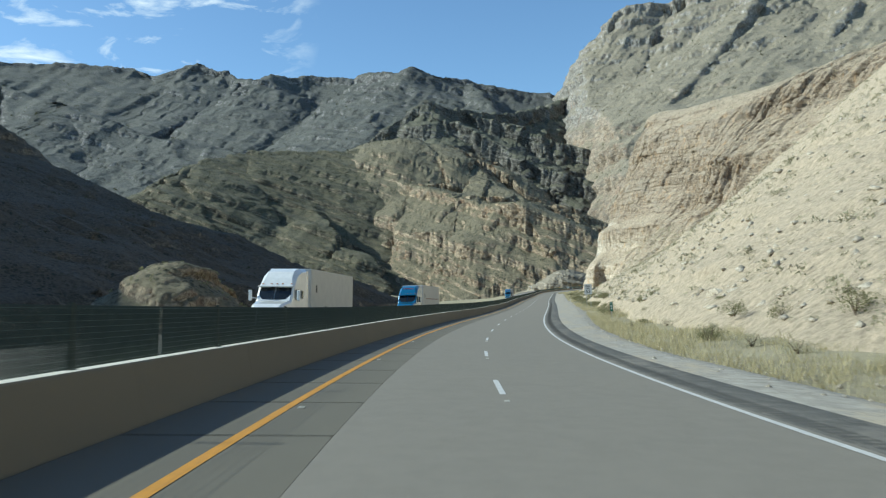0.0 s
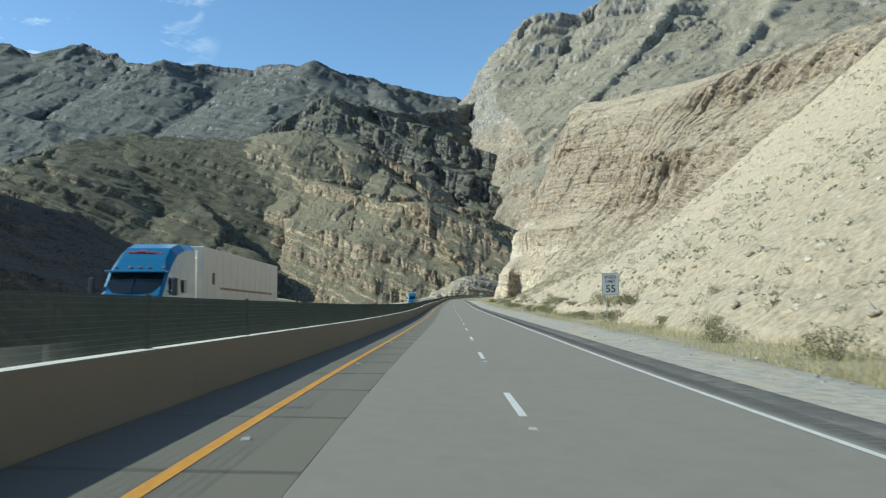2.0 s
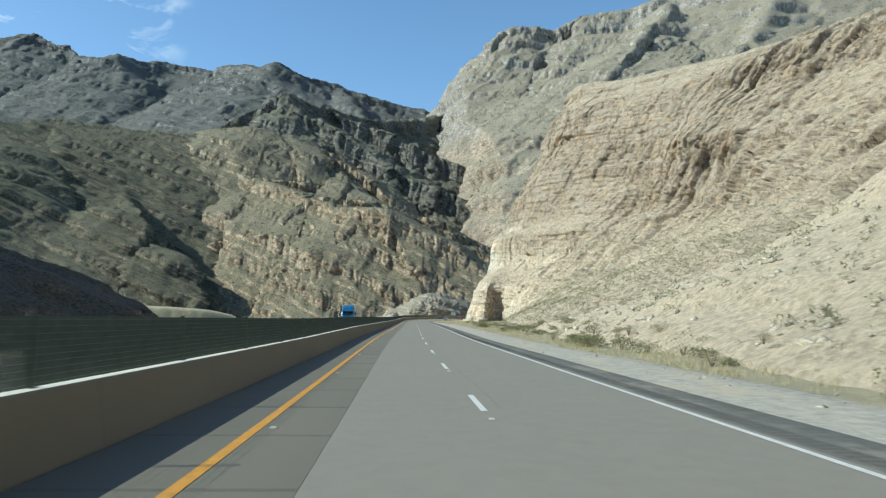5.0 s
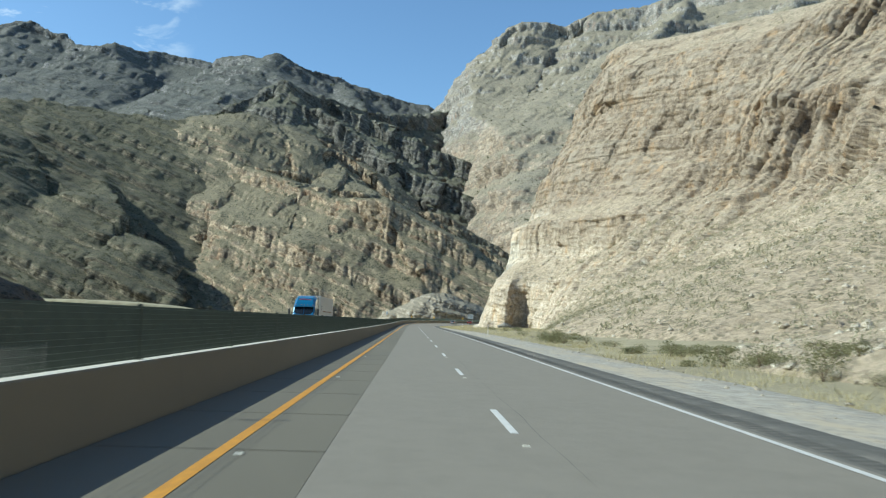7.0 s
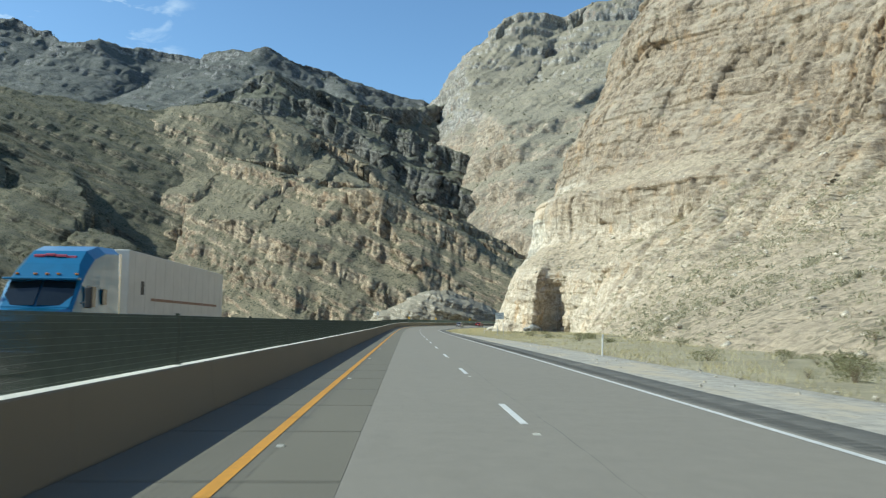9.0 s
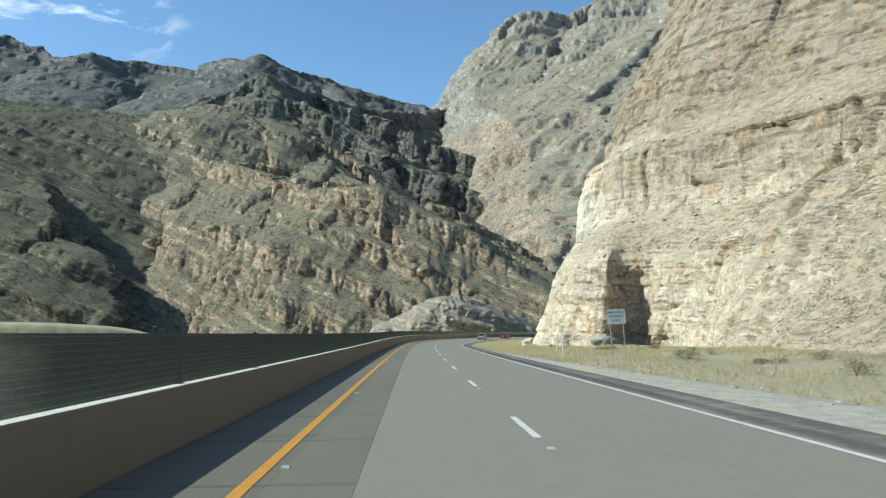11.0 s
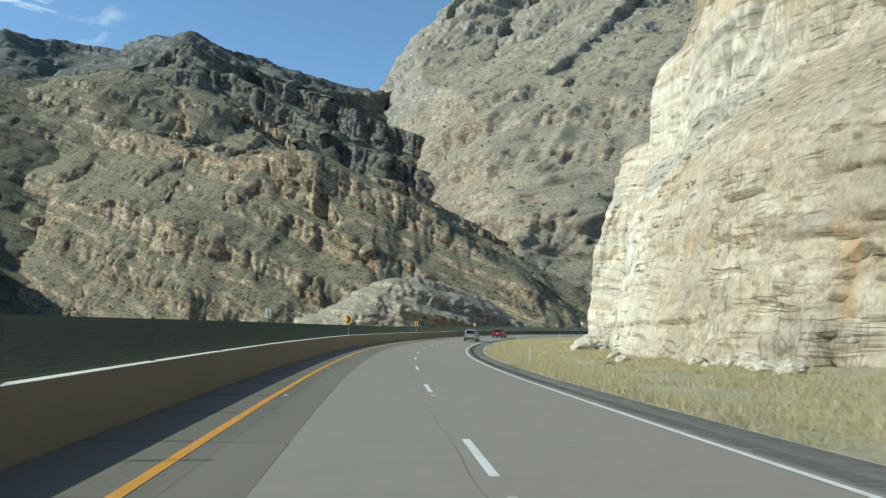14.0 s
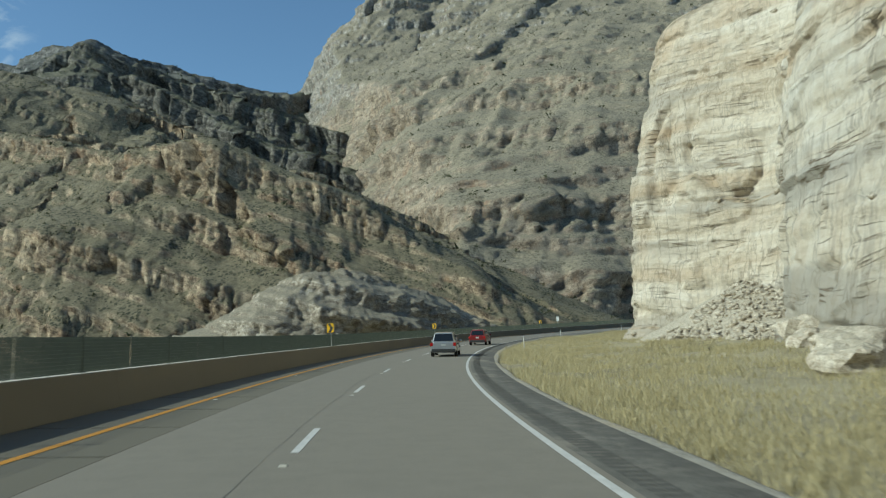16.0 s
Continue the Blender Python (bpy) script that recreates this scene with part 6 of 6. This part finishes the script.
tagged(new("verge_stones", mesh_from("verge_stones", v, f, M["boulder"])), "pale gravel stones along the verge", "stones", kind="stuff")

# scree cone in the recess of the cut wall
k = 2200
drop = np.sqrt(rng.random(k))
turn = rng.uniform(-3.1, -0.4, k)
spots = np.stack([44.0 + 8.5 * drop * np.cos(turn), 572.0 + 16.0 * drop * np.sin(turn), 4.4 * (1 - drop) + 1.35], -1)
v, f = stone_mesh(k, spots, 0.08 + 0.34 * rng.random(k) ** 5)
turn = np.linspace(-3.3, -0.2, 40)
rings = np.linspace(0.0, 1.05, 14)
heap = np.stack([44.0 + 8.5 * rings[:, None] * np.cos(turn), 572.0 + 16.0 * rings[:, None] * np.sin(turn), 4.4 * (1 - rings[:, None]) + 1.3 + 0 * turn], -1)
heap[..., 2] += 0.3 * fbm(heap / 1.6, 3, seed=23)
quads = grid_faces(40, 14)
f = np.concatenate([f, quads[:, [0, 1, 2]] + len(v), quads[:, [0, 2, 3]] + len(v)])
v = np.concatenate([v, heap.reshape(-1, 3)])
tagged(new("scree_cone", mesh_from("scree_cone", v, f, M["boulder"])), "grey broken scree piled in the recess of the cut cliff", "stones", kind="stuff")

# dry grass along the right side
n = 100000
gs = np.where(rng.random(n) < 0.26, rng.uniform(15, 420, n), rng.uniform(420, 640, n))
reach = np.interp(gs, [0, 300, 430, 480, 520, 560, 650], [6, 6, 22, 22, 17, 20, 18])
gu = verge_width(gs) + 0.1 + reach * rng.random(n) ** 1.25
thick = np.clip(0.6 + 1.2 * fbm(np.stack([gs / 9, gu / 3, 0 * gs], -1), 3, seed=15), 0.05, 1) * np.interp(gs, [0, 130, 170, 320, 420, 460, 700], [0.8, 0.7, 0.35, 0.35, 0.7, 1.0, 1.0])
ok = rng.random(n) < thick
gs, gu = gs[ok], gu[ok]
p = on_road(gs, gu)
p[:, 2] = ground_height(p[:, 0], p[:, 1])
k = len(p)
blades = 6
hgt = rng.uniform(0.09, 0.30, (k, 1)) * np.interp(gs, [0, 150, 260, 400, 460], [2.0, 2.0, 1.4, 1.4, 1.35])[:, None] * rng.uniform(0.6, 1.2, (k, blades))
ang = rng.uniform(0, 6.28, (k, blades))
off = rng.normal(0, 0.16, (k, blades, 2))
root_pt = p[:, None, :] + np.concatenate([off, np.full((k, blades, 1), -0.05)], -1)
side = np.stack([np.cos(ang), np.sin(ang), 0 * ang], -1) * 0.016
lean = np.concatenate([rng.normal(0, 0.4, (k, blades, 2)) * hgt[..., None], hgt[..., None]], -1)
tri = np.stack([root_pt - side, root_pt + side, root_pt + lean], 2)
stuff("roadside_grass", tri.reshape(-1, 3), M["straw"], "dry yellow grass along the road verge", "grass")


def shrub(name, radius, height, leaves, material, label):
    """A desert bush: forked stems and a loose crown of small leaves."""
    root = new(name)
    bm = bmesh.new()
    for k in range(9):
        a, t = k * 0.7 + rng.uniform(-0.2, 0.2), rng.uniform(0.25, 0.75)
        mid = Vector((math.cos(a) * radius * t * 0.45, math.sin(a) * radius * t * 0.45, height * 0.45))
        tip = Vector((math.cos(a) * radius * t, math.sin(a) * radius * t, height * rng.uniform(0.7, 0.95)))
        rod(bm, (0, 0, -0.1), mid, 0.022, 0.014, 5)
        rod(bm, mid, tip, 0.014, 0.005, 5)
    part("woody_base", bm, M["twig"], root)
    lobes = rng.normal(0, 0.42, (9, 3)) * np.array([radius, radius, 0.0])
    rr = rng.uniform(0.35, 0.6, 9) * radius
    v = leaf_cloud(lobes + np.array([0, 0, 0.05 * height]), rr, height * rng.uniform(0.65, 1.0, 9), leaves // 9, 0.08, 0.7)
    me = mesh_from("crown", v, np.arange(len(v)).reshape(-1, 3), material)
    ob = new("crown", me)
    ob.parent = root
    return tagged(root, label, "bush", "bushes along the verge")


kinds = [shrub("creosote_bush", 1.2, 1.25, 1500, M["creosote"], "rounded olive green creosote bush on dry ground"),
         shrub("creosote_bush", 1.5, 1.0, 1500, M["creosote"], "low spreading green bush beside the verge"),
         shrub("sage_bush", 0.8, 0.8, 1000, M["sage"], "small grey green sage bush on dry ground")]


def on_ground(s, u):
    q = on_road(np.array([s]), np.array([u]))[0]
    heights = [float(ground_height(np.array([q[0]]), np.array([q[1]]))[0])]
    for name in ("talus_slope", "right_cliff"):
        p = SURFACE[name][:120].reshape(-1, 3)
        near = np.argmin((p[:, 0] - q[0]) ** 2 + (p[:, 1] - q[1]) ** 2)
        if np.hypot(p[near, 0] - q[0], p[near, 1] - q[1]) < 1.5:
            heights.append(float(p[near, 2]))
    return q[0], q[1], max(heights) - 0.05


places = []
for lo, hi, count, u0, u1, big in ((150, 262, 52, 10.3, 14.0, 0.85), (262, 345, 52, 10.4, 17, 0.8), (345, 470, 26, 13.5, 24.0, 0.75), (40, 160, 30, 10.5, 15.5, 0.75), (470, 600, 10, 12.5, 17, 0.35)):
    for k in range(count):
        places.append((rng.uniform(lo, hi), rng.uniform(u0, u1), big * rng.uniform(0.55, 1.25), int(rng.choice([0, 1, 2], p=[0.35, 0.4, 0.25]))))
used = set()
for s, u, size, kind in places:
    x, y, z = on_ground(s, u)
    m = Matrix.Translation((x, y, z)) @ pose(0, 0, 0, 0, 0, rng.uniform(0, 360)) @ Matrix.Diagonal((size, size, size * rng.uniform(0.8, 1.1), 1))
    if kind in used:
        copy_thing(kinds[kind], m)
    else:
        used.add(kind)
        kinds[kind].matrix_basis = m


def boulder_mesh(seed):
    bm = bmesh.new()
    bmesh.ops.create_icosphere(bm, subdivisions=3, radius=1.0)
    q = np.array([v.co[:] for v in bm.verts])
    d = 1 + 0.30 * fbm(q * 0.9 + seed * 5, 3, seed=seed) + 0.22 * cell_noise(q * 1.3 + seed, seed)
    q = q * d[:, None] * np.array([1.15, 1.0, 0.8])
    for v, c in zip(bm.verts, q):
        v.co = c
    me = bpy.data.meshes.new("boulder")
    bm.to_mesh(me)
    bm.free()
    me.materials.append(M["boulder"])
    return me


rocks = [boulder_mesh(k) for k in range(5)]


def boulder(x, y, size, k, z=None, label="pale broken boulder at the foot of the slope", sink=0.35):
    ob = new("boulder", rocks[k % 5])
    z = float(ground_height(np.array([x]), np.array([y]))[0]) if z is None else z
    ob.matrix_basis = Matrix.Translation((x, y, z + size * sink)) @ pose(0, 0, 0, rng.uniform(-20, 20), rng.uniform(-20, 20), rng.uniform(0, 360)) @ Matrix.Diagonal((size, size * rng.uniform(0.8, 1.2), size * rng.uniform(0.7, 1.0), 1))
    return tagged(ob, label, "rock", "boulders")


for k in range(16):
    boulder(17.0 + rng.uniform(-1.2, 2.4), 66 + k * 1.5, rng.uniform(0.7, 1.9), k, label="chalky white boulder at the foot of the scree")
for k in range(16):
    t = rng.random()
    boulder(27.5 + 9 * t + rng.uniform(-1.5, 0.5), 538 + 14 * t + rng.uniform(-2, 2), rng.uniform(0.35, 1.3), k, label="fallen pale boulder below the cut cliff")
for k in range(12):
    t = rng.random()
    boulder(22 + 1.5 * rng.random(), 492 + 30 * t, rng.uniform(0.25, 0.7), k, label="fallen pale boulder below the cut cliff")

block = boulder(30.2, 486.0, 1.9, 3, label="tilted blue-grey limestone block leaning on the cliff foot", sink=0.3)
block.data = block.data.copy()
block.data.materials[0] = M["slate"]
